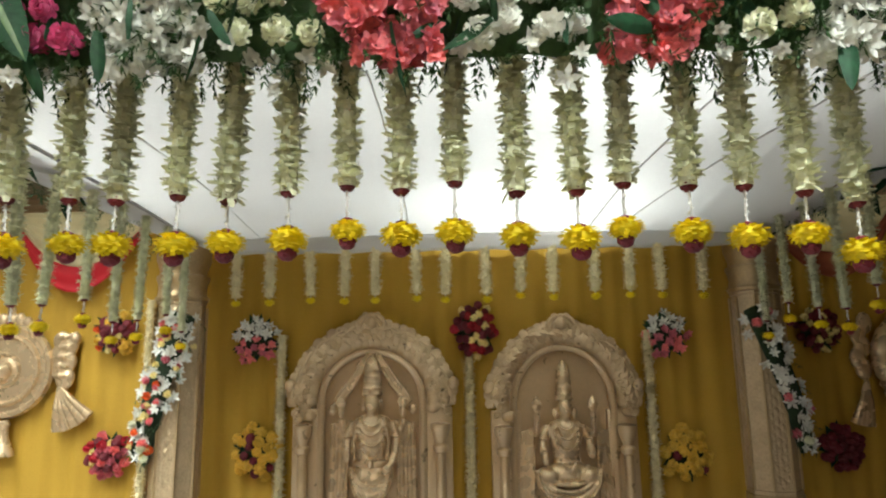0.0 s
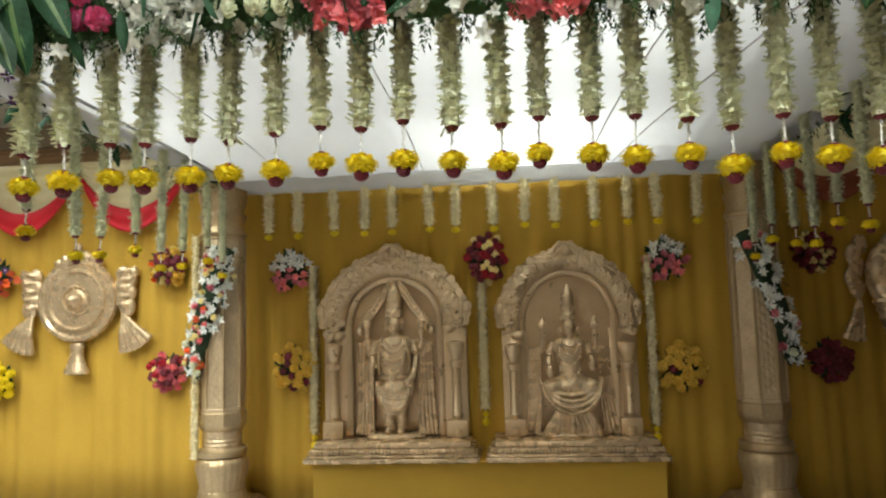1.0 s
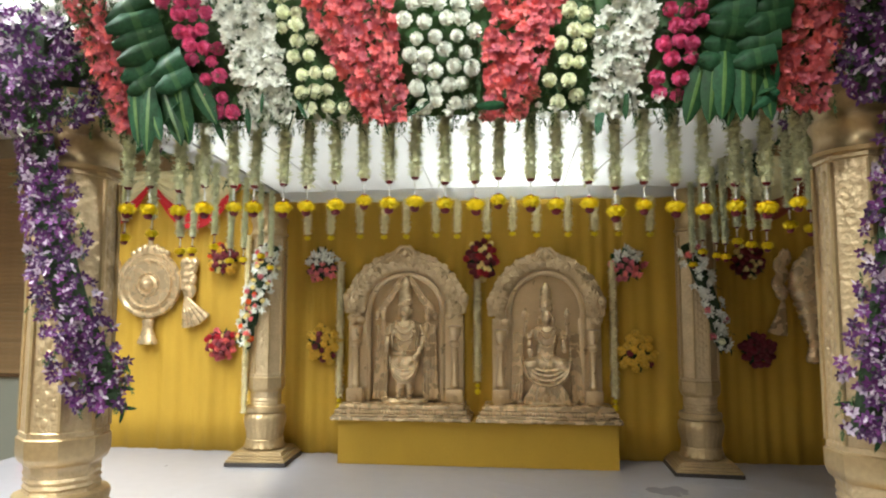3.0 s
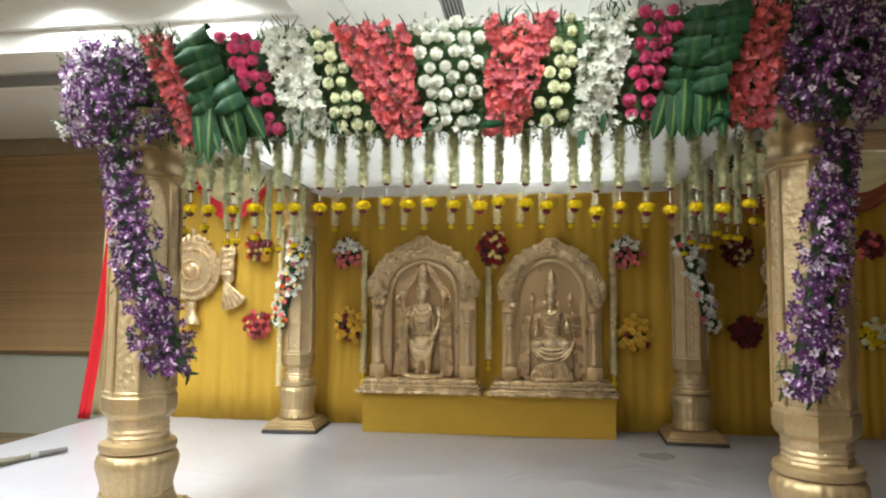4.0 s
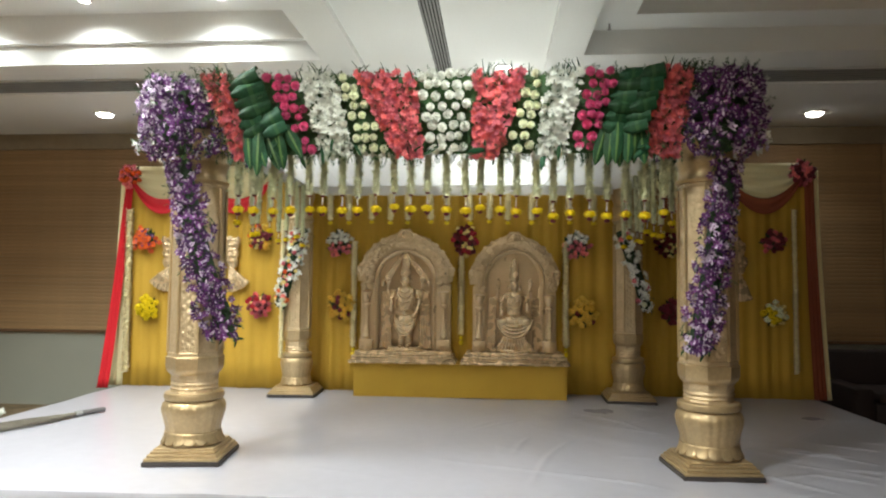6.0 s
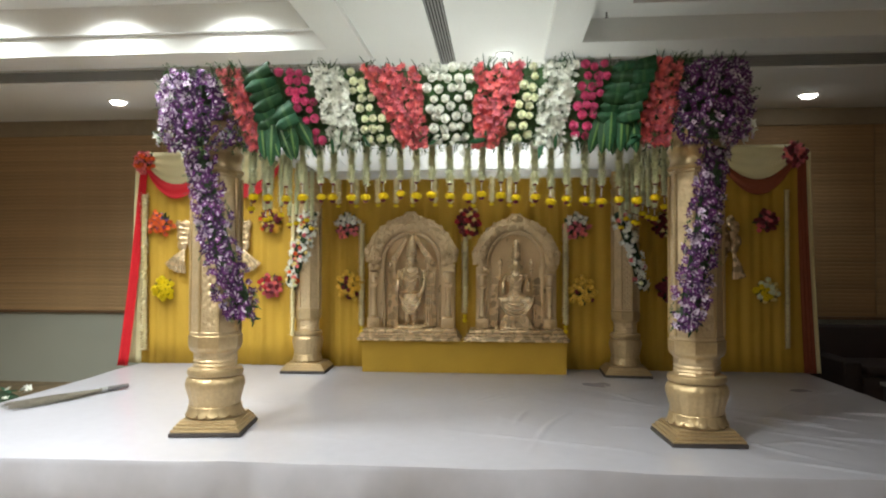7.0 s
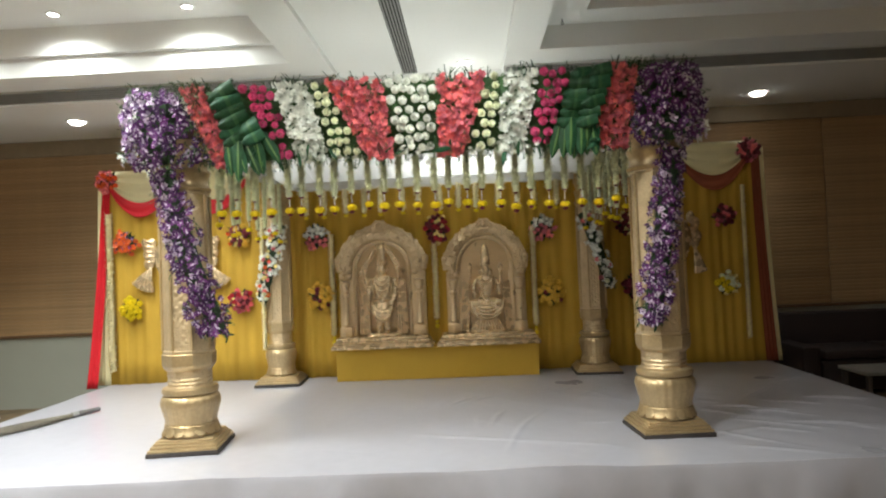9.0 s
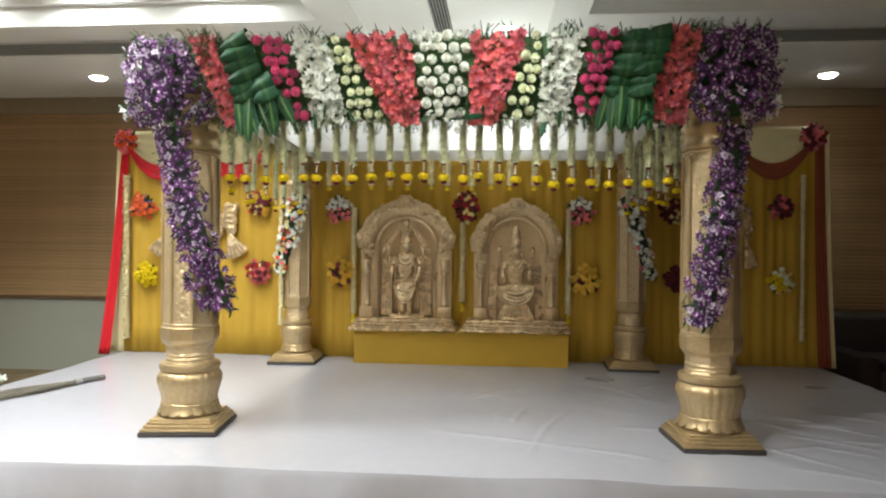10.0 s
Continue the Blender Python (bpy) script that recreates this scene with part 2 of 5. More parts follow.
def tube(bm, pts, r, n=8, mi=0, flat=1.0):
    """A round bar along pts; r is a number or a function of 0..1. flat squeezes it across y."""
    pts = [Vector(p) for p in pts]
    rows = []
    for i, p in enumerate(pts):
        t = (pts[min(i + 1, len(pts) - 1)] - pts[max(i - 1, 0)]).normalized()
        a = t.cross(Vector((0, 1, 0)))
        if a.length < 0.1:
            a = t.cross(Vector((1, 0, 0)))
        a.normalize()
        b = t.cross(a)
        rr = r(i / (len(pts) - 1)) if callable(r) else r
        row = []
        for k in range(n):
            w = 2 * math.pi * k / n
            d = a * math.cos(w) * rr + b * math.sin(w) * rr
            d.y *= flat
            row.append(bm.verts.new(p + d))
        rows.append(row)
    for a, b in zip(rows, rows[1:]):
        for k in range(n):
            j = (k + 1) % n
            bm.faces.new((a[k], a[j], b[j], b[k])).material_index = mi
    bm.faces.new(rows[0][::-1]).material_index = mi
    bm.faces.new(rows[-1]).material_index = mi
    return bm


def blob(bm, c, rx, ry, rz, seg=12, rings=8, mi=0):
    tmp = bmesh.new()
    bmesh.ops.create_uvsphere(tmp, u_segments=seg, v_segments=rings, radius=1)
    merge(bm, tmp, Matrix.LocRotScale(c, None, (rx, ry, rz)), mi)
    return bm


def petal(bm, root, way, up, length, width, curl, mi=0, blunt=0.0):
    """A leaf-shaped strip from root along way, bending towards up."""
    root, way, up = Vector(root), Vector(way).normalized(), Vector(up)
    side = way.cross(up)
    if side.length < 1e-4:
        side = way.orthogonal()
    side.normalize()
    up = side.cross(way)
    mid = root + way * length * 0.55 + up * curl * 0.35
    tip = root + way * length + up * curl
    v = [bm.verts.new(root - side * width * 0.2), bm.verts.new(root + side * width * 0.2),
         bm.verts.new(mid + side * width * 0.5), bm.verts.new(mid - side * width * 0.5)]
    bm.faces.new(v).material_index = mi
    if blunt:
        w = [bm.verts.new(tip + side * width * blunt), bm.verts.new(tip - side * width * blunt)]
        bm.faces.new((v[3], v[2], w[0], w[1])).material_index = mi
    else:
        bm.faces.new((v[3], v[2], bm.verts.new(tip))).material_index = mi


# ---- flowers, built once ----
def pompon(r, petals, seed, low=-0.45, width=0.42, core=0.62):
    """A full round bloom: short petals all over a ball. Base at z = 0, facing z."""
    q, bm = random.Random(seed), bmesh.new()
    tmp = bmesh.new()
    bmesh.ops.create_icosphere(tmp, subdivisions=1 if core < .7 else 2, radius=r * core)
    merge(bm, tmp)
    reach = 1.0 - core * .8
    for i in range(petals):
        z = 1 - (1 - low) * (i + 0.5) / petals
        a = 2.39996 * i + q.uniform(-0.3, 0.3)
        s = math.sqrt(max(0, 1 - z * z))
        d = Vector((s * math.cos(a), s * math.sin(a), z))
        up = (Vector((0, 0, 1)) - d * z)
        petal(bm, d * r * core * .8, d + Vector((q.uniform(-.3, .3), q.uniform(-.3, .3), q.uniform(-.3, .3))), up if up.length > 0.1 else Vector((1, 0, 0)),
              r * reach * q.uniform(0.85, 1.15), r * width, r * 0.14, blunt=0.36)
    bmesh.ops.translate(bm, verts=bm.verts, vec=(0, 0, r * 0.4))
    return bm


def spray(n, r, seed, tilt=0.5, width=0.5, mis=(0,), core=None, blunt=0.0):
    """An open bloom of n petals that grow from one centre, with a small lip."""
    q, bm = random.Random(seed), bmesh.new()
    c = bm.verts.new((0, 0, 0))

    def leaf(a, t, length, w, mi, bend):
        way = Vector((math.cos(a), math.sin(a), t)).normalized()
        side = way.cross(Vector((0, 0, 1))).normalized()
        up = side.cross(way)
        m = way * length * .55 + up * bend * .35
        tip = way * length + up * bend
        v1, v2 = bm.verts.new(m + side * w * .5), bm.verts.new(m - side * w * .5)
        vm = bm.verts.new(m - up * w * .12)
        bm.faces.new((c, v1, vm)).material_index = mi
        bm.faces.new((c, vm, v2)).material_index = mi
        b = max(blunt, .06)
        t1, t2 = bm.verts.new(tip + side * w * b), bm.verts.new(tip - side * w * b)
        bm.faces.new((vm, v1, t1)).material_index = mi
        bm.faces.new((vm, t1, t2)).material_index = mi
        bm.faces.new((vm, t2, v2)).material_index = mi
    for i in range(n):
        leaf(2 * math.pi * i / n + q.uniform(-0.2, 0.2), tilt + q.uniform(-0.25, 0.25), r * q.uniform(0.85, 1.15), r * width, mis[i % len(mis)], r * q.uniform(-0.3, 0.15))
    if core is not None:
        for i in range(3):
            leaf(2.1 * i + .4, 1.6, r * .5, r * .3, core, 0)
    return bm


def double_spray(n, r, seed, **kw):
    bm = spray(n, r, seed, **kw)
    kw["tilt"] = 1.1
    merge(bm, spray(n - 1, r * 0.7, seed + 50, **kw), Matrix.Translation((0, 0, r * 0.03)))
    bmesh.ops.remove_doubles(bm, verts=bm.verts, dist=r * 0.031)
    return bm


def rosebud(r, seed):
    """A closed bud: one crinkled ball with spiral petal ridges. Base near z = 0, facing z."""
    q, bm = random.Random(seed), bmesh.new()
    bmesh.ops.create_icosphere(bm, subdivisions=3, radius=1)
    for v in bm.verts:
        d = v.co.normalized()
        a = math.atan2(d.y, d.x)
        ridge = abs(math.sin(2.5 * a + 5.5 * d.z + seed))
        v.co = d * r * (.74 + .26 * ridge + .07 * noise.noise(d * 4 + Vector((seed, 0, 0))))
    bmesh.ops.translate(bm, verts=bm.verts, vec=(0, 0, r * 0.4))
    return bm


MUM_WHITE = [mesh_of("chrysanthemum", pompon(0.038, 84, 10 + k, low=-.6, width=.32, core=.76), WHITE_FLOWER) for k in range(3)]
MUM_LIME = [mesh_of("chrysanthemum", pompon(0.036, 84, 20 + k, low=-.6, width=.32, core=.76), LIME) for k in range(3)]
ROSE_PINK = [mesh_of("rose", pompon(0.036, 56, 30 + k, low=-.6, width=.46, core=.72), PINK) for k in range(3)]
ORCHID = [mesh_of("orchid", spray(6, 0.032, 40 + k, 0.35, 0.50, mis, 1), [PURPLE, LILAC]) for k, mis in enumerate(((0,), (0, 0, 0, 0, 0, 1), (0, 0, 0, 0, 1), (0,)))]
ORCHID_PALE = [mesh_of("orchid", spray(6, 0.030, 50 + k, 0.4, 0.62, (0,), 1), [LILAC, PURPLE]) for k in range(2)]
GLAD_RED = [mesh_of("gladiolus_bloom", double_spray(6, 0.036, 60 + k, tilt=0.5, width=0.75, blunt=0.16), CORAL) for k in range(3)]
GLAD_WHITE = [mesh_of("gladiolus_bloom", double_spray(6, 0.034, 70 + k, tilt=0.5, width=0.75, blunt=0.16), WHITE_FLOWER) for k in range(3)]
LILY = [mesh_of("white_bloom", double_spray(6, 0.042, 80 + k, tilt=0.4, width=0.55), WHITE_FLOWER) for k in range(2)]
BUD_ORANGE = [mesh_of("orange_bloom", pompon(0.03, 24, 90, width=0.6), ORANGE)]
BUD_CORAL = [mesh_of("coral_bloom", pompon(0.03, 24, 91, width=0.6), CORAL)]
BUD_YELLOW = [mesh_of("yellow_bloom", pompon(0.026, 26, 92, width=0.5), PALE_YELLOW)]
MARI = [mesh_of("yellow_bloom", pompon(0.034, 120, 93 + k, low=-.95, width=.27, core=.82), YELLOW) for k in range(2)]
MUM_GOLD = [mesh_of("yellow_bloom", pompon(0.038, 50, 98 + k, low=-.6, width=.4), GOLDEN) for k in range(2)]
BUD_CRIMSON = [mesh_of("crimson_bloom", pompon(0.032, 40, 81, width=.5, core=.7), CRIMSON)]
BUD_MAROON = [mesh_of("maroon_bloom", rosebud(0.03, 95 + k), MAROON) for k in range(2)]
ANTHURIUM = [mesh_of("orange_bloom", spray(3, 0.075, 97, 0.25, 0.95, (0,), 1, 0.25), [ORANGE, PURPLE])]


def fern_tuft(bm, c, way, length, q, mi=0):
    """A thin stalk with many fine needles, drooping."""
    c, way = Vector(c), Vector(way).normalized()
    p = c
    for i in range(7):
        way = (way + Vector((q.uniform(-.12, .12), q.uniform(-.12, .12), -0.12))).normalized()
        nxt = p + way * length / 7
        for s in range(5):
            d = Vector((q.uniform(-1, 1), q.uniform(-1, 1), q.uniform(-0.8, 0.6)))
            petal(bm, p, (way * 0.7 + d).normalized(), (0, 0, 1), length * q.uniform(0.12, 0.26), 0.005, 0.0, mi)
        p = nxt


def long_leaf(length, width, seed, fold=0.25, droop=0.3):
    """A strap leaf with a keel and a pale stripe, root at 0, running along x, facing z."""
    q, bm = random.Random(seed), bmesh.new()
    n = 8
    rows = []
    for i in range(n + 1):
        t = i / n
        w = width * 0.5 * math.sin(math.pi * min(1, 0.12 + 0.88 * t)) ** 0.7 * (1 if t < 0.98 else 0.05)
        z = -droop * length * t * t
        rows.append([bm.verts.new((length * t, k * w, z - abs(k) * fold * w + 0.002 * q.random())) for k in (-1, -0.18, 0.18, 1)])
    for a, b in zip(rows, rows[1:]):
        for k in range(3):
            bm.faces.new((a[k], b[k], b[k + 1], a[k + 1])).material_index = 1 if k == 1 else 0
    return bm


def folded_leaf(length, width, seed):
    """A broad leaf rolled back over itself: a band with a rounded lower fold, narrowing to a point at one end, with a pale midrib."""
    bm = bmesh.new()

    def fn(u, v):
        a = (v - 0.5) * math.pi * 1.25
        point = 1 - .75 * max(0, .35 - u) / .35
        x = (u - 0.5) * width * 1.1
        return (x, length * 0.50 * math.sin(a) * point + .16 * length * (u - .5) - .10 * length * max(0, .4 - u), length * 0.34 * math.cos(a) * (.4 + .6 * point) + .0035 * math.sin(v * 16 + seed) * point)
    grid(bm, fn, 14, 14)
    for f in bm.faces:
        c = f.calc_center_median()
        if abs(c.x - width * .08) < width * .07:
            f.material_index = 1
    return bm


LEAF_TIP = [mesh_of("leaf", long_leaf(0.32, 0.085, k, 0.3, 0.06 + 0.04 * k), [LEAF, LEAF_STRIPE]) for k in range(3)]
LEAF_FOLD = [mesh_of("folded_leaf", folded_leaf(0.115, 0.15, k), [LEAF, LEAF_VEIN]) for k in range(2)]
LEAF_SMALL = [mesh_of("leaf", long_leaf(0.15, 0.04, 5 + k, 0.3, 0.2), [LEAF, LEAF]) for k in range(2)]

# ---- the hall ----
def hall():
    bm = bmesh.new()
    box(bm, -9, 9, -9, WALL + 0.2, FLOOR - 0.1, FLOOR)
    structure("floor", bm, FLOOR_CARPET, "patterned brown hall carpet on the floor", "floor")
    bm = bmesh.new()
    box(bm, -9, 9, WALL, WALL + 0.2, FLOOR, 4.3)
    back = structure("wall_north", bm, WALL_PAINT, "grey green plaster wall with wood slat cladding above", "wall")
    # unseen walls, given the wood brown only to cut the light they bounce
    for name, x0, x1, y0, y1 in (("wall_west", -9.2, -9, -9, WALL + 0.2), ("wall_east", 9, 9.2, -9, WALL + 0.2), ("wall_south", -9.2, 9.2, -9.2, -9)):
        bm = bmesh.new()
        box(bm, x0, x1, y0, y1, FLOOR, 4.3)
        structure(name, bm, WOOD, "unseen wall closing the hall, brown to dim its bounce", "wall")
    # ceiling with two coffers, a raised middle strip and a lowered soffit at the back
    bm = bmesh.new()
    xs = (-9, -6.2, -1.16, -0.78, 1.07, 1.41, 6.2, 9)
    box(bm, -9, xs[3], END, 2.44, CEIL, 4.2)
    box(bm, xs[4], 9, END, 2.44, CEIL, 4.2)
    for a, b in ((xs[0], xs[1]), (xs[2], xs[3]), (xs[4], xs[5]), (xs[6], xs[7])):
        box(bm, a, b, -9, END, CEIL, 4.2)
    box(bm, xs[3], xs[4], -9, 2.75, CEIL + 0.06, 4.2)
    for a, b in ((xs[1], xs[2]), (xs[5], xs[6])):
        box(bm, a, b, -9, END, 3.95, 4.2)
        # inner step of the coffer; over the lit side a shallow fascia
        box(bm, a, b, END - .06, END, 3.66, 3.95) if a < 0 else None
        box(bm, b - .06, b, -9, END - .06, 3.66, 3.95) if a < 0 else None
        box(bm, a, b, END - .36, END, 3.70, 3.95) if a > 0 else None
        box(bm, a, a + 0.42, -9, END - .36, 3.70, 3.95) if a > 0 else None
    box(bm, -9, xs[3], 2.44, WALL, SOFFIT, 4.2)
    box(bm, xs[4], 9, 2.44, WALL, SOFFIT, 4.2)
    box(bm, xs[3], xs[4], 2.75, WALL, SOFFIT, 4.2)
    structure("ceiling", bm, CEIL_PAINT, "white plaster ceiling with deep coffers and a lowered soffit", "ceiling")
    # pelmet between soffit and cladding
    bm = bmesh.new()
    box(bm, -9, 9, WALL - 0.07, WALL - 0.002, 3.08, SOFFIT - 0.002, 0.006)
    structure("trim", bm, mat("pelmet_paint", (0.30, 0.24, 0.16), 0.6, 0, 0.15), "brown pelmet board above the wood cladding", "trim")
    slat = mesh_of("slat", box(bmesh.new(), -2.4, 2.4, -0.010, 0.012, -0.0245, 0.0245, 0.003), WOOD, True)
    for cx in (-6.58, -1.77, 3.04, 7.85):
        k = 0
        while 0.61 + 0.05 * k < 3.08:
            if abs(cx) > 2 or 0.61 + 0.05 * k > 2.3:
                piece("slat", slat, back, (cx, WALL - 0.016, 0.61 + 0.05 * k), (0, 0, 1), 0)
            k += 1
    bm = bmesh.new()
    box(bm, -9, 9, WALL - 0.04, WALL - 0.002, 0.545, 0.582, 0.006)
    structure("trim", bm, mat("rail_wood", (0.16, 0.09, 0.045), 0.5, 0, 0.2), "brown wooden rail under the slat cladding", "trim")


def vent(name, x0, x1, y0, y1, z, n, along, label, face=None):
    """An air outlet: a dark tray, a rim and single slats."""
    v = thing(name, ((x0 + x1) / 2, (y0 + y1) / 2, z), label, "air vent")
    flat = face is None
    bm = bmesh.new()
    if flat:
        box(bm, x0, x1, y0, y1, z - 0.004, z - 0.001)
    else:
        box(bm, x0, x1, y0 - 0.004, y0 - 0.001, face[0], face[1])
    part("backing", bm, BLACK, v)
    for k in range(n):
        t = (k + 0.5) / n
        bm = bmesh.new()
        if flat:
            c = x0 + (x1 - x0) * t
            w = (x1 - x0) / n * 0.24
            box(bm, c - w, c + w, y0, y1, z - 0.016, z - 0.005)
        else:
            c = face[0] + (face[1] - face[0]) * t
            w = (face[1] - face[0]) / n * 0.34
            box(bm, x0, x1, y0 - 0.018, y0 - 0.005, c - w, c + w)
        part("slat", bm, GREY_METAL, v, smooth=False)
    return v


def add_fill_panel(x, y, z):
    # added out of view as soft fill, not a known fixture
    d = thing("ceiling_light", (x, y, z), "square fill light panel, added out of view", "ceiling light", "hall ceiling panels")
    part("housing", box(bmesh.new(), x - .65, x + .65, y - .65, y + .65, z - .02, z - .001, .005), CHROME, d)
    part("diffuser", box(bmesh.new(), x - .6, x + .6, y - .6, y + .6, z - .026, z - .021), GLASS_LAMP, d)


def downlight(x, y, z, r=0.085, depth=0.011):
    d = thing("downlight", (x, y, z), "round recessed ceiling downlight, switched on", "downlight", "ceiling downlights")
    part("rim", lathe(bmesh.new(), [(r * 0.86, -0.002), (r * 1.16, -0.002), (r * 1.14, -0.012), (r * 0.9, -0.014), (r * 0.86, -0.002)], 28, (x, y, z)), CHROME, d)
    part("lens", lathe(bmesh.new(), [(r * 0.85, -0.003), (r * 0.82, -0.44 * depth), (r * 0.62, -0.83 * depth), (r * 0.2, -depth)], 24, (x, y, z)), GLASS_LAMP, d)


hall()
for px, py, pz, _ in FILL_PANELS:
    add_fill_panel(px, py, pz + .02)
vent("ceiling_vent", -0.06, 0.11, -8.5, 2.72, CEIL + 0.06, 6, "y", "long narrow grey slotted air vent in the ceiling")
vent("wall_vent", -8.9, -0.8, 2.44, 2.44, 3.38, 5, "x", "long grey slotted air vent in the soffit edge", (3.325, 3.44))
vent("wall_vent", 1.1, 8.9, 2.44, 2.44, 3.38, 5, "x", "long dark slotted air vent in the soffit edge", (3.325, 3.44))
for x, y in ((-4.19, 3.25), (4.295, 3.585)):
    downlight(x, y, SOFFIT, 0.11, 0.046)
downlight(0.648, 2.43, CEIL + 0.06)
# next two are made up, out of view, to house the added fill
downlight(0.648, 0.60, CEIL + 0.06)
downlight(0.648, -1.24, CEIL + 0.06)
for x, y in ((-2.04, 1.56), (-3.38, 1.56), (-4.72, 1.56), (-2.4, -0.6), (-4.2, -0.6), (-2.4, -2.8), (-4.2, -2.8)):
    downlight(x, y, 3.95, 0.06)


def sprinkler(x, y, z):
    s = thing("sprinkler", (x, y, z), "small metal fire sprinkler under the ceiling", "sprinkler")
    part("pipe", lathe(bmesh.new(), [(0.008, 0), (0.008, -0.03), (0.013, -0.032), (0.013, -0.038)], 12, (x, y, z)), GREY_METAL, s)
    part("deflector", lathe(bmesh.new(), [(0.02, -0.052), (0.02, -0.055), (0.006, -0.056)], 12, (x, y, z)), GREY_METAL, s)
    part("bulb", lathe(bmesh.new(), [(0.004, -0.037), (0.004, -0.053)], 8, (x, y, z)), GREY_METAL, s)


sprinkler(1.626, 1.80, 3.70)

# ---- stage ----
X0, X1, Y0, Y1 = -3.92, 4.15, -0.5, 3.42


CR = random.Random(12)
CREASES = []
for k in range(34):
    a = radians(CR.choice((-28, -40, -18, 60, 35, -55)) + CR.uniform(-12, 12))
    CREASES.append((CR.uniform(.4, 4.0) if k < 22 else CR.uniform(-3.6, 1), CR.uniform(-.35, 2.6), math.cos(a), math.sin(a), CR.uniform(.25, .8), CR.uniform(.005, .012) * (1 if k < 22 else .3)))

for k in range(16):
    a = radians(CR.uniform(-38, -8))
    CREASES.append((CR.uniform(2.2, 4.0), CR.uniform(-.4, 1.6), math.cos(a), math.sin(a), CR.uniform(.18, .45), CR.uniform(.007, .013)))


def stage():
    bm = bmesh.new()
    box(bm, X0 + 0.06, X1 - 0.06, Y0 + 0.06, Y1, FLOOR, -0.02, 0.01)
    s = tagged(part("stage", bm, CARPET), "low stage platform clad in red patterned carpet", "stage")
    # small woven motifs along the front of the cladding
    motif = mesh_of("motif", lathe(bmesh.new(), [(0.022, 0), (0.018, 0.003), (0.006, 0.004)], 8), mat("faded_motif", (0.24, 0.04, 0.035), 0.95, 0, 0.3))
    for k in range(62):
        piece("motif", motif, s, (X0 + 0.16 + 0.125 * k, Y0 + 0.0585, -0.315 - 0.05 * (k % 2)), (0, -1, 0), 0)
    skirt = 0.27

    def over(c, lo, hi):
        if c < lo:
            return lo - 0.03 * math.sin((lo - c) / skirt * 1.6), lo - c
        if c > hi:
            return hi + 0.03 * math.sin((c - hi) / skirt * 1.6), c - hi
        return c, 0.0

    def fn(u, v):
        cx = X0 - skirt + (X1 - X0 + 2 * skirt) * u
        cy = Y0 - skirt + (Y1 - Y0 + skirt) * v
        x, dx = over(cx, X0, X1)
        y, dy = over(cy, Y0, 99)
        if dy == 0:
            y = cy
        d = max(dx, dy)
        w = 0.010 * noise.noise(Vector((x * 1.1 + 0.6 * y, y * 0.5, 1.3))) + 0.004 * noise.noise(Vector((x * 3.7 + 2.2 * y, y * 1.3 - x, 4.1)))
        crease = max(0, noise.noise(Vector((x * 0.9 - y * 1.1, y * 0.35 + x * 0.25, 9.2))) - 0.12)
        z = 0.002 + w * 0.5 + 0.028 * crease * (1 if x > 0.6 else 0.45) + 0.012 * max(0, noise.noise(Vector((x * 1.7 + y * 2.6, y * .8 - x * .5, 3.2))) - .1) * min(1, max(0, x - .4))
        for (ax, ay, dx2, dy2, ln, h) in CREASES:
            s1 = (x - ax) * dx2 + (y - ay) * dy2
            s2 = (x - ax) * dy2 - (y - ay) * dx2 + .05 * math.sin(s1 * 3 + ax)
            if abs(s1) < ln and abs(s2) < .12:
                z += h * math.exp(-(s2 / .022) ** 2) * (1 - (s1 / ln) ** 2)
        y += -0.13 * max(0, (-x - 1.2) / 3) * (1 if v < 0.4 else 0) * (1 - min(1, v / 0.4))
        if d > 0:
            fold = noise.noise(Vector((x * 2.4, y * 2.4, 7.7))) * 0.045 + noise.noise(Vector((x * 7, y * 7, 2.7))) * 0.014
            k = min(1, d / 0.2)
            y -= fold * k if dy >= dx else 0
            x += fold * k if dx > dy else 0
            z = -d * (0.985 + 0.1 * noise.noise(Vector((x * 1.3, 0, 5.5))))
        return (x, y, z)
    bm = grid(bmesh.new(), fn, 460, 230)
    ob = part("plastic_sheet", bm, SHEET)
    ob.modifiers.new("thickness", "SOLIDIFY").thickness = 0.002
    tagged(ob, "glossy creased white plastic sheet spread over the stage", "plastic sheet")


stage()

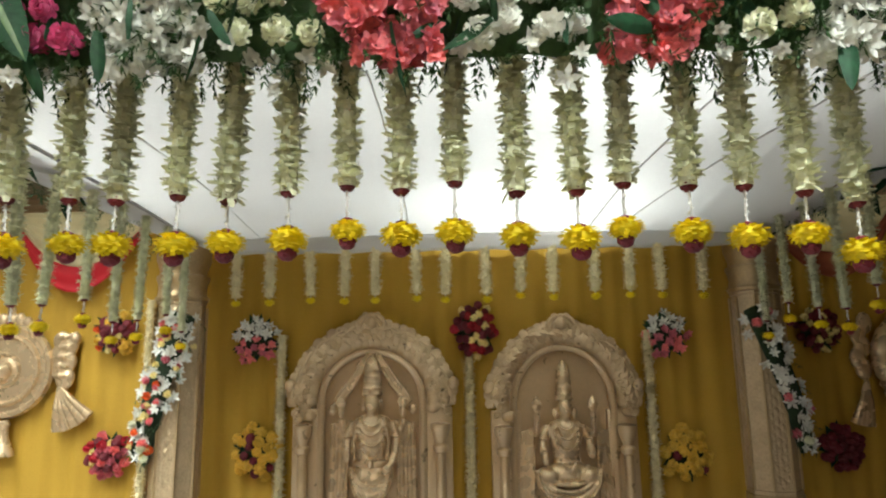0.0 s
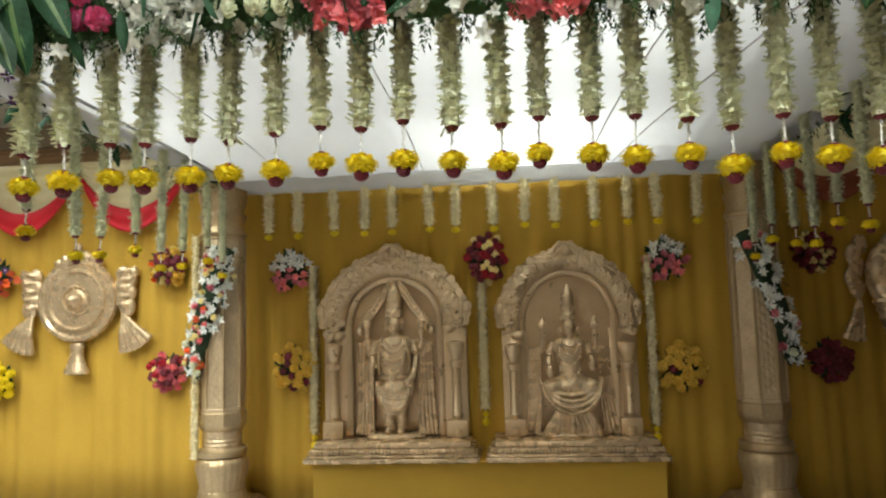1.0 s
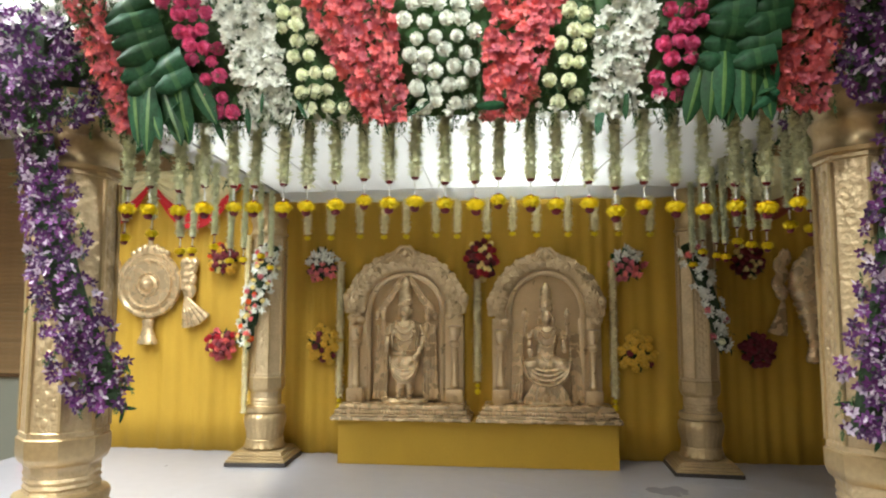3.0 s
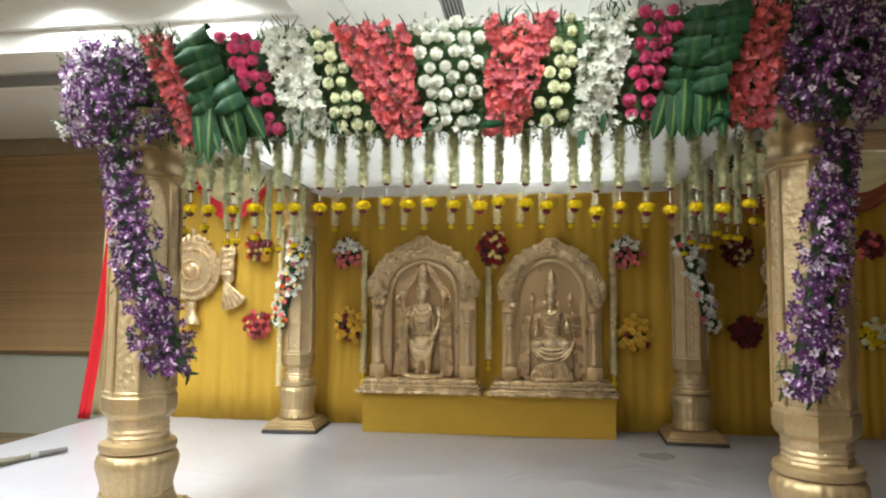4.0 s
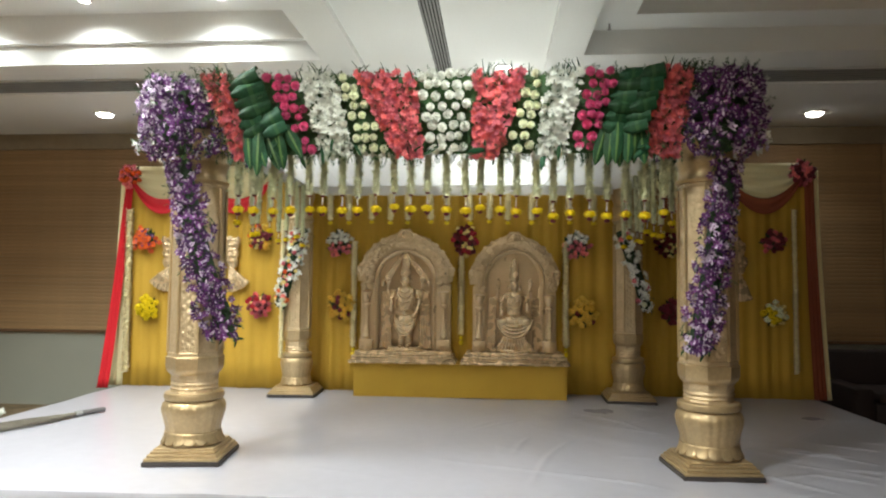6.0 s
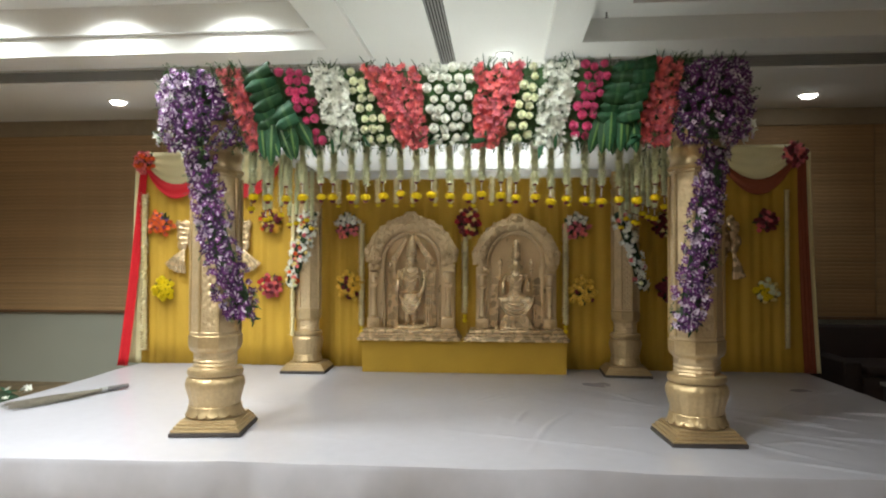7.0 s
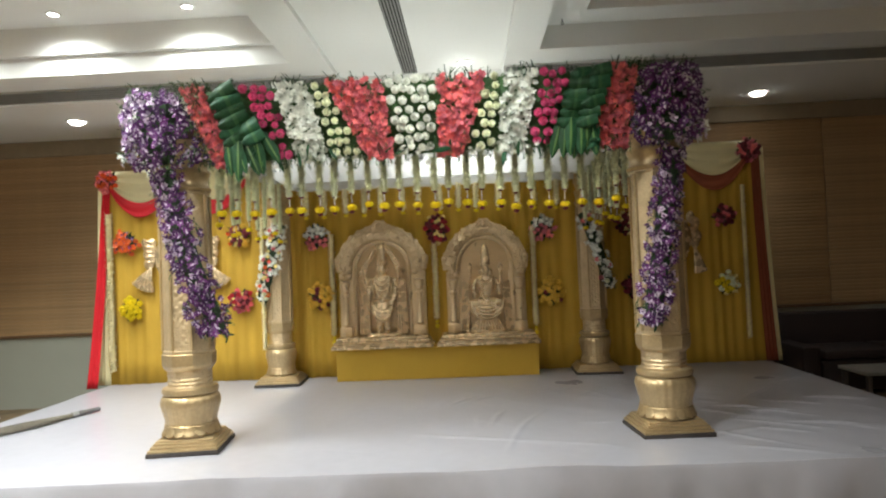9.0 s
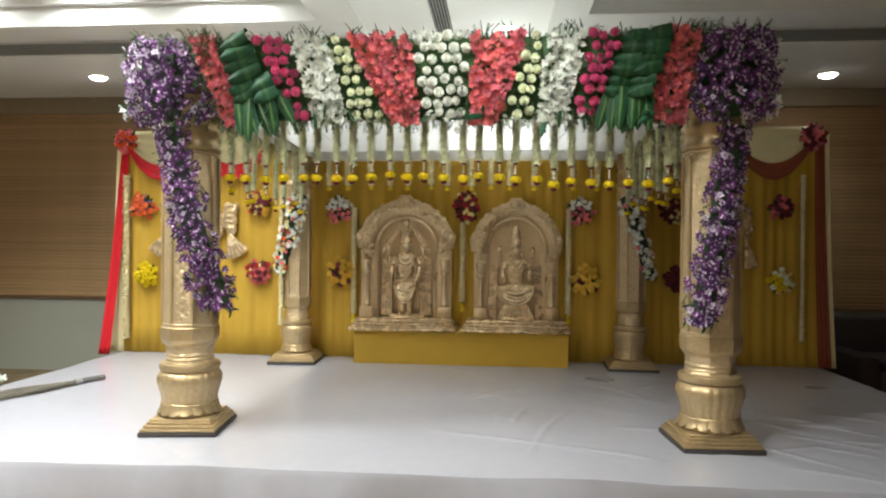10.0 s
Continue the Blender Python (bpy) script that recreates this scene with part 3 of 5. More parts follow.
# ---- pillars ----
def pillar(x, y, label, turn, slim=1.0):
    p = thing("pillar", (x, y, 0.004), label, "pillar", "canopy pillars")
    c = (x, y, 0.004)
    part("plinth", box(bmesh.new(), x - .26, x + .26, y - .26, y + .26, 0.004, 0.034, 0.004), PLINTH, p, "dark brown board plinth")
    bm = bmesh.new()
    for h, z0, z1 in ((.252, .034, .056), (.236, .057, .078), (.218, .079, .098), (.205, .099, .112)):
        box(bm, x - h, x + h, y - h, y + h, z0, z1, 0.007)
    part("stepped_base", bm, GOLD, p)
    # a row of hanging lobes round the foot of the bulb
    bm = bmesh.new()
    def hem(u, v):
        a = 2 * math.pi * u
        lobe = abs(math.sin(8 * a))
        z = .20 - v * (.058 + .024 * lobe ** .6)
        r = .1875 + .019 * v ** 2.2 + .008 * lobe * v - .008 * (1 - lobe) ** 4 * v
        return (x + r * math.cos(a), y + r * math.sin(a), z + .004)
    ob = part("leaf_collar", grid(bm, hem, 144, 6), GOLD, p)
    ob.modifiers.new("thickness", "SOLIDIFY").thickness = 0.006
    part("bulb", lathe(bmesh.new(), [(.186, .11), (.182, .15), (.182, .19), (.188, .24), (.203, .295), (.214, .335), (.216, .365), (.207, .395), (.190, .412), (.178, .418)], 144, c, 0.020, 24), GOLD, p)
    part("ring", lathe(bmesh.new(), [(.178, .416), (.200, .424), (.207, .445), (.200, .468), (.178, .476)], 48, c), GOLD, p)
    part("neck", lathe(bmesh.new(), [(.166, .474), (.160, .49), (.166, .50), (.158, .515), (.165, .53), (.158, .545), (.165, .56), (.160, .575), (.166, .60)], 8, c, phase=0.5), GOLD_RELIEF, p)
    part("shaft_cup", lathe(bmesh.new(), [(.166, .598), (.186, .615), (.198, .645), (.200, .72), (.192, .728), (.178, .73)], 8, c, phase=0.5), GOLD, p)
    part("shaft", lathe(bmesh.new(), [(.190, .726), (.190, .75), (.184, .755), (.180, 1.2), (.176, 1.93), (.186, 1.935), (.186, 1.955)], 8, c, phase=0.5), GOLD_RELIEF, p)
    # raised edge mouldings on the faces of the shaft
    for k in range(8):
        a = 2 * math.pi * (k + 0.5) / 8
        bm = bmesh.new()
        tube(bm, [(x + .186 * math.cos(a), y + .186 * math.sin(a), z) for z in (.76, 1.2, 1.6, 1.925)], 0.011, 6)
        part("edge_moulding", bm, GOLD, p)
    # carved rosettes and leaves up every other face
    for k in range(0, 8, 2):
        bm = bmesh.new()
        for i in range(19):
            z = .80 + .06 * i
            r = .1665 - .0045 * (z - .8)
            blob(bm, (r, 0, z), .007, .020, .026, 10, 6)
            for d in (-1, 1):
                blob(bm, (r, d * .036, z + .03), .006, .015, .022, 8, 5)
        bmesh.ops.transform(bm, matrix=Matrix.Translation((x, y, 0)) @ Matrix.Rotation(2 * math.pi * k / 8, 4, "Z"), verts=bm.verts)
        part("carved_strip", bm, GOLD_RELIEF, p)
    part("capital", lathe(bmesh.new(), [(.180, 1.95), (.198, 1.958), (.202, 1.975), (.184, 1.99), (.178, 2.03), (.186, 2.07), (.200, 2.10), (.196, 2.115), (.178, 2.12),
                                       (.176, 2.15), (.196, 2.20), (.205, 2.215), (.205, 2.33)], 32, c), GOLD, p)
    for child in p.children:
        if child.name.split(".")[0] not in ("plinth", "stepped_base"):
            child.scale = (slim, slim, 1)
    p.rotation_euler = (0, 0, radians(turn))
    return p


PILLARS = {"fl": (-1.58, 0.29), "fr": (2.025, 0.33), "bl": (-1.66, 3.00), "br": (2.025, 3.04)}
TURN = {"fl": 7, "fr": 4, "bl": 3, "br": -2}
for k, (x, y) in PILLARS.items():
    pillar(x, y, "gold-painted octagonal pillar on a dark plinth" + (" under purple orchids" if k[0] == "f" else " beside the yellow backdrop"), TURN[k], 1.0 if k[0] == "f" else .82)

# ---- beams and canopy cloth ----
def beam(a, b, name="beam"):
    bm = bmesh.new()
    a, b = Vector(a), Vector(b)
    box(bm, min(a.x, b.x) - .04, max(a.x, b.x) + .04, min(a.y, b.y) - .04, max(a.y, b.y) + .04, a.z, a.z + 0.1, 0.006)
    tagged(part(name, bm, mat("raw_wood", (0.30, 0.2, 0.11), 0.7, 0, 0.25, 4, 40)), "plain wooden canopy beam resting on the pillars", "beam", "canopy beams")


beam((-1.54, .3, 2.334), (2.055, .3, 2.334))
beam((-1.70, 3.0, 2.334), (2.05, 3.0, 2.334))
beam((-1.57, .40, 2.334), (-1.57, 2.9, 2.334))
beam((1.97, .40, 2.334), (1.97, 2.9, 2.334))


def canopy():
    c = thing("canopy_cloth", (.2, 1.7, 2.24), "white canopy cloth stretched between the beams", "canopy cloth")

    def fn(u, v):
        # the cloth hidden behind the lip is added to keep light off the curtain
        x, y = -1.68 + 3.78 * u, 0.30 + 2.99 * v
        z = 2.32 + 0.08 * math.sin(math.pi * u) * math.sin(math.pi * v)
        for k, a in enumerate((.17, .38, .60, .83)):
            z += 0.010 * math.exp(-((u - a - .03 * (v - .5) * (k - 1)) / .012) ** 2)
        z += 0.016 * noise.noise(Vector((x * 1.3, y * 1.6, 0.4))) + .005 * noise.noise(Vector((x * 4, y * 2.3, 3.4)))
        return (x, y, z)

    def lip(u, v):
        x = -1.52 + 3.36 * u
        return (x, 2.865 + .012 * noise.noise(Vector((x * 5, v, 2))), 2.345 - v * (.105 + .010 * abs(math.sin(9 * math.pi * u)) - .06 * max(0, .06 - u) / .06))
    for name, f, nu, nv in (("roof_cloth", fn, 150, 48), ("edge_lip", lip, 72, 4)):
        ob = part(name, grid(bmesh.new(), f, nu, nv), CANOPY, c)
        ob.modifiers.new("thickness", "SOLIDIFY").thickness = 0.002
    # seams and a tie cord along the underside
    for xa, xb, r, m in ((-1.40, -1.53, .009, GREY_METAL), (-1.02, -1.12, .004, THREAD), (-.14, -.17, .004, THREAD), (.96, .93, .004, SEAM), (1.38, 1.10, .004, SEAM)):
        pts = []
        for k in range(13):
            v = .08 + .77 * k / 12
            q = fn((xa + (xb - xa) * k / 12 + 1.68) / 3.78, v)
            pts.append((q[0], q[1], q[2] - .006))
        part("seam", tube(bmesh.new(), pts, r, 6), m, c)


canopy()

# ---- backdrop ----
def cloth(name, fn, nu, nv, material, label, category, group="", parent=None):
    ob = part(name, grid(bmesh.new(), fn, nu, nv), material, parent)
    m = ob.modifiers.new("thickness", "SOLIDIFY")
    m.thickness = 0.003
    return tagged(ob, label, category, group)


def backdrop():
    def fn(u, v):
        x0, x1 = -4.02 + 0.14 * v, 4.14 - 0.10 * v
        x = x0 + (x1 - x0) * u
        w = 0.009 * math.sin(x * 47 + 2 * math.sin(x * 5)) + 0.012 * math.sin(x * 19 + 1.5 * noise.noise(Vector((x * 2, v * 0.7, 0))))
        return (x, 3.32 + w * (1 - 0.35 * v), 0.008 + 2.63 * v)
    cloth("backdrop_curtain", fn, 620, 8, CURTAIN, "pleated mustard yellow cloth backdrop hung behind the stage", "curtain")
    bm = bmesh.new()
    tube(bm, [(-3.92, 3.345, 2.652), (0, 3.345, 2.652), (4.06, 3.345, 2.652)], 0.012, 8)
    tagged(part("curtain_rail", bm, CREAM_CLOTH), "thin cream rail along the top of the backdrop", "rail")
    for x in (-3.93, 4.07):
        bm = bmesh.new()
        box(bm, x - .02, x + .02, 3.40, 3.44, FLOOR, 2.66, 0.004)
        tagged(part("backdrop_post", bm, GREY_METAL), "grey metal post behind the backdrop cloth", "post", "backdrop posts")

    # cream swags with red borders along the top
    def swag(xa, xb):
        def dip(u):
            return 4 * u * (1 - u)

        def cream(u, v):
            x = xa + (xb - xa) * u
            z = 2.645 - v * (0.10 + 0.32 * dip(u))
            return (x, 3.285 - 0.03 * math.sin(math.pi * v) * dip(u) + 0.010 * math.sin(v * 22 + 3 * dip(u)), z)

        def red(u, v):
            x = xa + (xb - xa) * u
            z = 2.56 - 0.315 * dip(u) - v * (0.06 + 0.12 * dip(u))
            return (x, 3.262 - 0.03 * dip(u) + 0.008 * math.sin(v * 9 + u * 3), z)
        cloth("swag", cream, 28, 14, CREAM_CLOTH, "cream cloth swag gathered along the backdrop top", "swag", "cream swags")
        # on the right the shade is put into the border's colour
        cloth("swag_border", red, 28, 8, RED_CLOTH if xa < 0 else RED_CLOTH_SHADE, "red cloth swag draped below the cream swag" if xa < 0 else "red cloth swag below the cream swag, coloured as in shade", "swag", "red swags")
    for xa, xb in ((-3.86, -2.96), (-2.96, -2.05), (2.22, 3.12), (3.12, 4.02)):
        swag(xa, xb)

    # side drapes, flaring outwards to the foot
    def drape(side):
        e = -3.86 if side < 0 else 4.02

        def red(u, v):
            out = e + side * ((0.03 + 0.17 * (1 - v) ** .8) if side < 0 else (0.10 + 0.10 * (1 - v) ** 1.5))
            x = out - side * (0.09 + 0.04 * (1 - v)) * (1 - u)
            splay = 0.20 * (1 - v) ** 2 if side < 0 else 0
            return (x, 3.285 - splay + 0.014 * math.sin(u * 17), 0.01 + 2.52 * v)

        def cream(u, v):
            x0 = e + side * (0.02 if side < 0 else 0.10 + 0.10 * (1 - v) ** 1.5)
            x1 = e + side * (0.11 + 0.08 * (1 - v) if side < 0 else 0.16 + 0.10 * (1 - v) ** 1.5)
            return (x0 + (x1 - x0) * u, 3.30 + 0.010 * math.sin(u * 12), 0.01 + 2.56 * v)
        # right drape: red cloth with the shade in its colour
        cloth("side_drape", red, 16, 24, RED_CLOTH if side < 0 else RED_CLOTH_SHADE, "red cloth drape down the edge of the backdrop" if side < 0 else "red cloth drape at the backdrop edge, coloured as in shade", "drape", "red drapes")
        cloth("side_drape", cream, 8, 24, CREAM_CLOTH, "narrow cream cloth drape at the backdrop edge", "drape", "cream drapes")
    drape(-1)
    drape(1)


backdrop()

# ---- pedestal and relief shrines ----
def pedestal():
    p = thing("pedestal", (0.18, 3.17, 0), "low pedestal box covered with mustard yellow cloth", "pedestal")

    def front(u, v):
        x = -0.995 + 2.35 * u
        return (x, 2.955 + 0.004 * noise.noise(Vector((x * 2, v * 2, 0))) - 0.006 * (1 - v), 0.006 + 0.364 * v)
    part("front_cloth", grid(bmesh.new(), front, 60, 8), CURTAIN, p)
    for x in (-0.995, 1.355):
        part("side_cloth", grid(bmesh.new(), lambda u, v: (x, 2.955 + 0.335 * u, 0.006 + 0.364 * v), 4, 4), CURTAIN, p)
    part("top_cloth", grid(bmesh.new(), lambda u, v: (-0.995 + 2.35 * u, 2.955 + 0.335 * v, 0.371), 24, 3), CURTAIN, p)


pedestal()


def shrine(cx, base, hw, spring, apex, niche, seed):
    s = thing("relief_shrine", (cx, 3.14, 0.372), "pale gold moulded shrine frame with a rounded arch", "shrine", "shrine frames")
    q = random.Random(seed)
    for k, (h, y, z0, z1) in enumerate(((base, 2.905, .373, .405), (base - .02, 2.92, .407, .425), (base - .035, 2.935, .427, .462), (base - .06, 2.96, .464, .50))):
        part("base_step", box(bmesh.new(), cx - h, cx + h, y, 3.30, z0, z1, 0.008), PALE_GOLD, s)
    bm = bmesh.new()
    n = int(base * 2 / 0.026)
    for k in range(n):
        blob(bm, (cx - base + .04 + (2 * base - .08) * k / (n - 1), 2.936, .445), .010, .010, .014, 6, 4)
    part("bead_row", bm, PALE_RELIEF, s)
    ro, zo = hw - 0.055, apex - 0.055 - spring

    def plate(u, v):
        x = (2 * u - 1) * (hw - .05)
        top = spring + zo * math.sqrt(max(0, 1 - (x / (hw - .04)) ** 2))
        return (cx + x, 3.25, .50 + (top - .50) * v)
    ob = part("back_plate", grid(bmesh.new(), plate, 40, 10), PALE_RELIEF, s)
    ob.modifiers.new("thickness", "SOLIDIFY").thickness = 0.04

    def arc(rx, rz, y, n=40, lift=0.0):
        return [(cx - rx * math.cos(math.pi * k / n), y, spring + lift + rz * math.sin(math.pi * k / n)) for k in range(n + 1)]
    # broad flat band with scrolls, a bead rim and a scalloped outer edge
    def band_face(u, v):
        a = math.pi * u
        w = niche + .10 + (hw - .005 - niche - .10) * v
        h = (zo - (ro - niche) * .95) + .09 + (apex - .015 - spring - (zo - (ro - niche) * .95) - .09) * v
        edge = .018 * abs(math.sin(13 * a)) * max(0, v - .7) / .3
        rise = .030 * math.sin(math.pi * min(1, v * 1.05)) ** .5
        scroll = .011 * math.sin(26 * a + 3.1 * math.sin(2 * math.pi * v)) * math.sin(math.pi * v) + .006 * math.sin(61 * a) * math.sin(3 * math.pi * v)
        return (cx - (w + edge) * math.cos(a), 3.215 - rise - scroll - .012 * (v > .88), spring + (h + edge) * math.sin(a))
    bm = grid(bmesh.new(), band_face, 220, 18)
    ob = part("arch", bm, PALE_RELIEF, s)
    ob.modifiers.new("thickness", "SOLIDIFY").thickness = -0.05
    bm = bmesh.new()
    for k in range(44):
        a = math.pi * (k + .5) / 44
        blob(bm, (cx - (hw - .03) * math.cos(a), 3.172, spring + (apex - .04 - spring) * math.sin(a)), .012, .012, .012, 7, 5)
    part("bead_rim", bm, PALE_RELIEF, s)
    nz = zo - (ro - niche) * 0.95
    for r, dx in ((0.028, .035), (0.014, 0.085)):
        pts = arc(niche + dx, nz + dx * 0.9, 3.205 + dx * 0.2)
        pts = [(pts[0][0], pts[0][1], .51)] + pts + [(pts[-1][0], pts[-1][1], .51)]
        part("niche_moulding", tube(bmesh.new(), pts, r, 8), PALE_RELIEF, s)
    # crest on top of the arch
    bm = bmesh.new()
    blob(bm, (cx, 3.17, apex + .005), .075, .05, .065, 14, 10)
    blob(bm, (cx, 3.13, apex + .005), .038, .04, .04)
    for k in range(11):
        a = math.pi * (k / 10)
        blob(bm, (cx - .085 * math.cos(a), 3.135, apex - .005 + .062 * math.sin(a)), .016, .018, .018, 8, 6)
        blob(bm, (cx - .055 * math.cos(a), 3.125, apex - .015 + .036 * math.sin(a)), .010, .014, .012, 7, 5)
    for d in (-1, 1):
        blob(bm, (cx + d * .075, 3.16, apex - .02), .04, .035, .04)
        blob(bm, (cx + d * .04, 3.15, apex + .055), .022, .022, .022)
        blob(bm, (cx + d * .12, 3.17, apex - .035), .035, .03, .035)
    moulded(part("crest", bm, PALE_RELIEF, s), .005)
    for d in (-1, 1):
        x = cx + d * (hw - .115)
        part("pilaster", box(bmesh.new(), min(cx + d * (hw - .19), cx + d * hw), max(cx + d * (hw - .19), cx + d * hw), 3.20, 3.29, .501, spring - .04, 0.006), PALE_RELIEF, s)
        xc = cx + d * (hw - .075)
        bm = lathe(bmesh.new(), [(.055, .502), (.055, .56), (.036, .575), (.036, .64), (.045, .65), (.036, .66), (.031, .9), (.031, spring - .32), (.045, spring - .31), (.05, spring - .28),
                                 (.03, spring - .26), (.045, spring - .22), (.062, spring - .17), (.062, spring - .14), (.03, spring - .13)], 14, (xc, 3.165, 0))
        part("column", bm, PALE_RELIEF, s)
        # carved bracket beasts reduced to rounded masses
        bm = bmesh.new()
        for k in range(9):
            blob(bm, (xc + d * q.uniform(-.05, .05), 3.18, spring - .03 + q.uniform(-.05, .13)), q.uniform(.03, .05), .035, q.uniform(.03, .05), 9, 7)
        for k in range(5):
            c0 = Vector((xc + d * (.045 - .022 * k), 3.14, spring - .06 + .045 * k))
            tube(bm, [c0 + Vector((.024 * math.cos(w) * (1 - .08 * w), -.004 * w, .026 * math.sin(w) * (1 - .08 * w))) for w in [.5 * i for i in range(13)]], .008, 6)
        blob(bm, (xc + d * .085, 3.165, spring + .115), .04, .04, .045)
        moulded(part("bracket", bm, PALE_RELIEF, s), .005)
        # stacked block at the foot
        part("foot_block", box(bmesh.new(), xc - .075, xc + .075, 3.12, 3.2, .501, .62, 0.012), PALE_RELIEF, s)


shrine(-0.455, .600, .52, 1.30, 1.81, .30, 1)
shrine(0.79, .600, .47, 1.27, 1.78, .29, 2)


def swung(bm, cx, y, half, z0, drop, r, n=20, bow=.03, tilt=0.0):
    """A garland rope that hangs in a loop across the front of a figure."""
    tube(bm, [(cx + half * math.cos(w), y - bow * math.sin(w), z0 - drop * math.sin(w) + tilt * math.cos(w)) for w in [math.pi * k / n for k in range(n + 1)]], r, 7)


def beads(bm, cx, y, half, z0, drop, r, n, bow=.03):
    for k in range(n):
        w = math.pi * (k + .5) / n
        blob(bm, (cx + half * math.cos(w), y - bow * math.sin(w), z0 - drop * math.sin(w)), r, r * .9, r, 7, 5)


def crown(bm, cx, y, z0, z1, r):
    """A tall ringed crown over a smooth head without features."""
    h = z1 - z0
    prof = [(r * .9, z0)]
    for k in range(5):
        z = z0 + h * (.03 + .14 * k)
        rr = r * (1.08 - .055 * k)
        prof += [(rr, z), (rr * 1.08, z + h * .02), (rr * .97, z + h * .045), (rr * .95, z + h * .125)]
    prof += [(r * .72, z0 + h * .80), (r * .62, z0 + h * .84), (r * .42, z0 + h * .92), (r * .2, z0 + h * .97), (r * .08, z1)]
    lathe(bm, prof, 24, (cx, y, 0), sy=.8)
    blob(bm, (cx, y - r * .75, z0 + h * .12), r * .3, .014, h * .09, 10, 8)


def drape_folds(bm, cx, y, side, x0, x1, z1, z0, flare, n, r=.013):
    """Upright cloth folds beside a figure, spreading at the foot."""
    for k in range(n):
        t = k / (n - 1)
        x = x0 + (x1 - x0) * t
        tube(bm, [(cx + side * (x + flare * (1 - m) ** 3 * (.3 + t)), y + .02 * t, z0 + (z1 - z0 * 1.0) * m - .02 * t * m) for m in (0, .06, .14, .3, .55, .8, 1)], lambda m: r * (1.25 - .45 * m), 7)


def statue(cx, top, standing):
    """A plain rounded figure in relief, without any features."""
    bm = bmesh.new()
    y = 3.15
    if standing:
        crown(bm, cx, y + .01, top - .27, top, .060)
        blob(bm, (cx, y - .012, 1.295), .050, .050, .062, 16, 12)
        lathe(bm, [(.034, 1.19), (.036, 1.25)], 14, (cx, y, 0))
        for d in (-1, 1):
            blob(bm, (cx + d * .055, y + .02, 1.285), .014, .015, .045, 8, 6)
        lathe(bm, [(.05, 1.225), (.10, 1.205), (.132, 1.175), (.130, 1.12), (.112, 1.03), (.098, .95), (.104, .90), (.118, .86), (.112, .80)], 28, (cx, y + .02, 0), sy=.55)
        for k, z in enumerate((1.20, 1.175, 1.14)):
            swung(bm, cx, y - .035, .052 + .018 * k, z, .045 + .03 * k, .008, 16, .02)
        beads(bm, cx, y - .045, .085, 1.17, .22, .011, 18, .02)
        # belt and layered apron cloth
        lathe(bm, [(.10, .905), (.124, .915), (.124, .935), (.10, .945)], 28, (cx, y + .015, 0), sy=.6)
        for k in range(6):
            swung(bm, cx, y - .03 - .006 * (k % 2), .128 - .006 * k, .90 - .012 * k, .225 - .034 * k, .013, 22, .045)
        blob(bm, (cx, y - .02, .80), .115, .05, .12, 20, 14)
        beads(bm, cx, y - .055, .122, .91, .215, .009, 24, .04)
        blob(bm, (cx, y - .085, .925), .022, .016, .026, 10, 8)
        # legs, feet and lotus foot
        for d in (-1, 1):
            lathe(bm, [(.030, .55), (.036, .60), (.042, .68), (.046, .76)], 14, (cx + d * .042, y, 0))
            for z in (.585, .605):
                lathe(bm, [(.034, z), (.043, z + .006), (.034, z + .012)], 14, (cx + d * .042, y, 0))
            blob(bm, (cx + d * .046, y - .045, .552), .026, .05, .018, 10, 8)
            # upper arms; one hand open before the body, one resting at the hip
            tube(bm, [(cx + d * .125, y + .02, 1.175), (cx + d * .158, y + .01, 1.08), (cx + d * .150, y - .03, .995)], .026, 10)
            for z in (1.09, 1.03):
                blob(bm, (cx + d * .155, y, z), .032, .032, .010, 12, 6)
            tube(bm, [(cx + d * .125, y + .03, 1.18), (cx + d * .190, y + .03, 1.12), (cx + d * .198, y + .01, 1.20)], .020, 9)
            blob(bm, (cx + d * .198, y, 1.25), .022, .018, .045, 10, 8)
            blob(bm, (cx + d * .198, y - .005, 1.305), .034, .016, .034, 12, 8)
            # shoulder sash and side folds
            tube(bm, [(cx + d * .08, y - .03, 1.21), (cx + d * .115, y - .045, 1.05), (cx + d * .10, y - .05, .95)], .012, 7)
            drape_folds(bm, cx, y + .035, d, .165, .265, 1.19, .515, .02, 5)
            # curtain drawn aside over the head
            for k in range(3):
                o = .016 * k
                tube(bm, [(cx + d * .012, y + .05, top + .035 - o * .4), (cx + d * (.075 - o), y + .045, top - .05 - o), (cx + d * (.15 - o), y + .05, top - .17 - o), (cx + d * (.235 - o), y + .05, top - .27 - o),
                          (cx + d * (.265 - o), y + .05, top - .36)], .011, 7)
            blob(bm, (cx + d * .262, y + .045, top - .355), .028, .026, .036, 10, 8)
        tube(bm, [(cx - .150, y - .03, .995), (cx - .152, y - .075, 1.0), (cx - .150, y - .085, 1.02)], .022, 9)
        blob(bm, (cx - .150, y - .095, .985), .027, .014, .046, 12, 8)
        tube(bm, [(cx + .150, y - .03, .995), (cx + .135, y - .06, .93), (cx + .105, y - .075, .90)], .022, 9)
        blob(bm, (cx + .10, y - .08, .89), .030, .016, .030, 12, 8)
        lathe(bm, [(.20, .50), (.205, .512), (.185, .522), (.192, .532), (.15, .537)], 36, (cx, y + .02, 0), .05, 22, sy=.5)
    else:
        crown(bm, cx, y + .01, 1.29, top, .052)
        blob(bm, (cx, y - .012, 1.245), .047, .048, .058, 16, 12)
        lathe(bm, [(.032, 1.14), (.034, 1.20)], 14, (cx, y, 0))
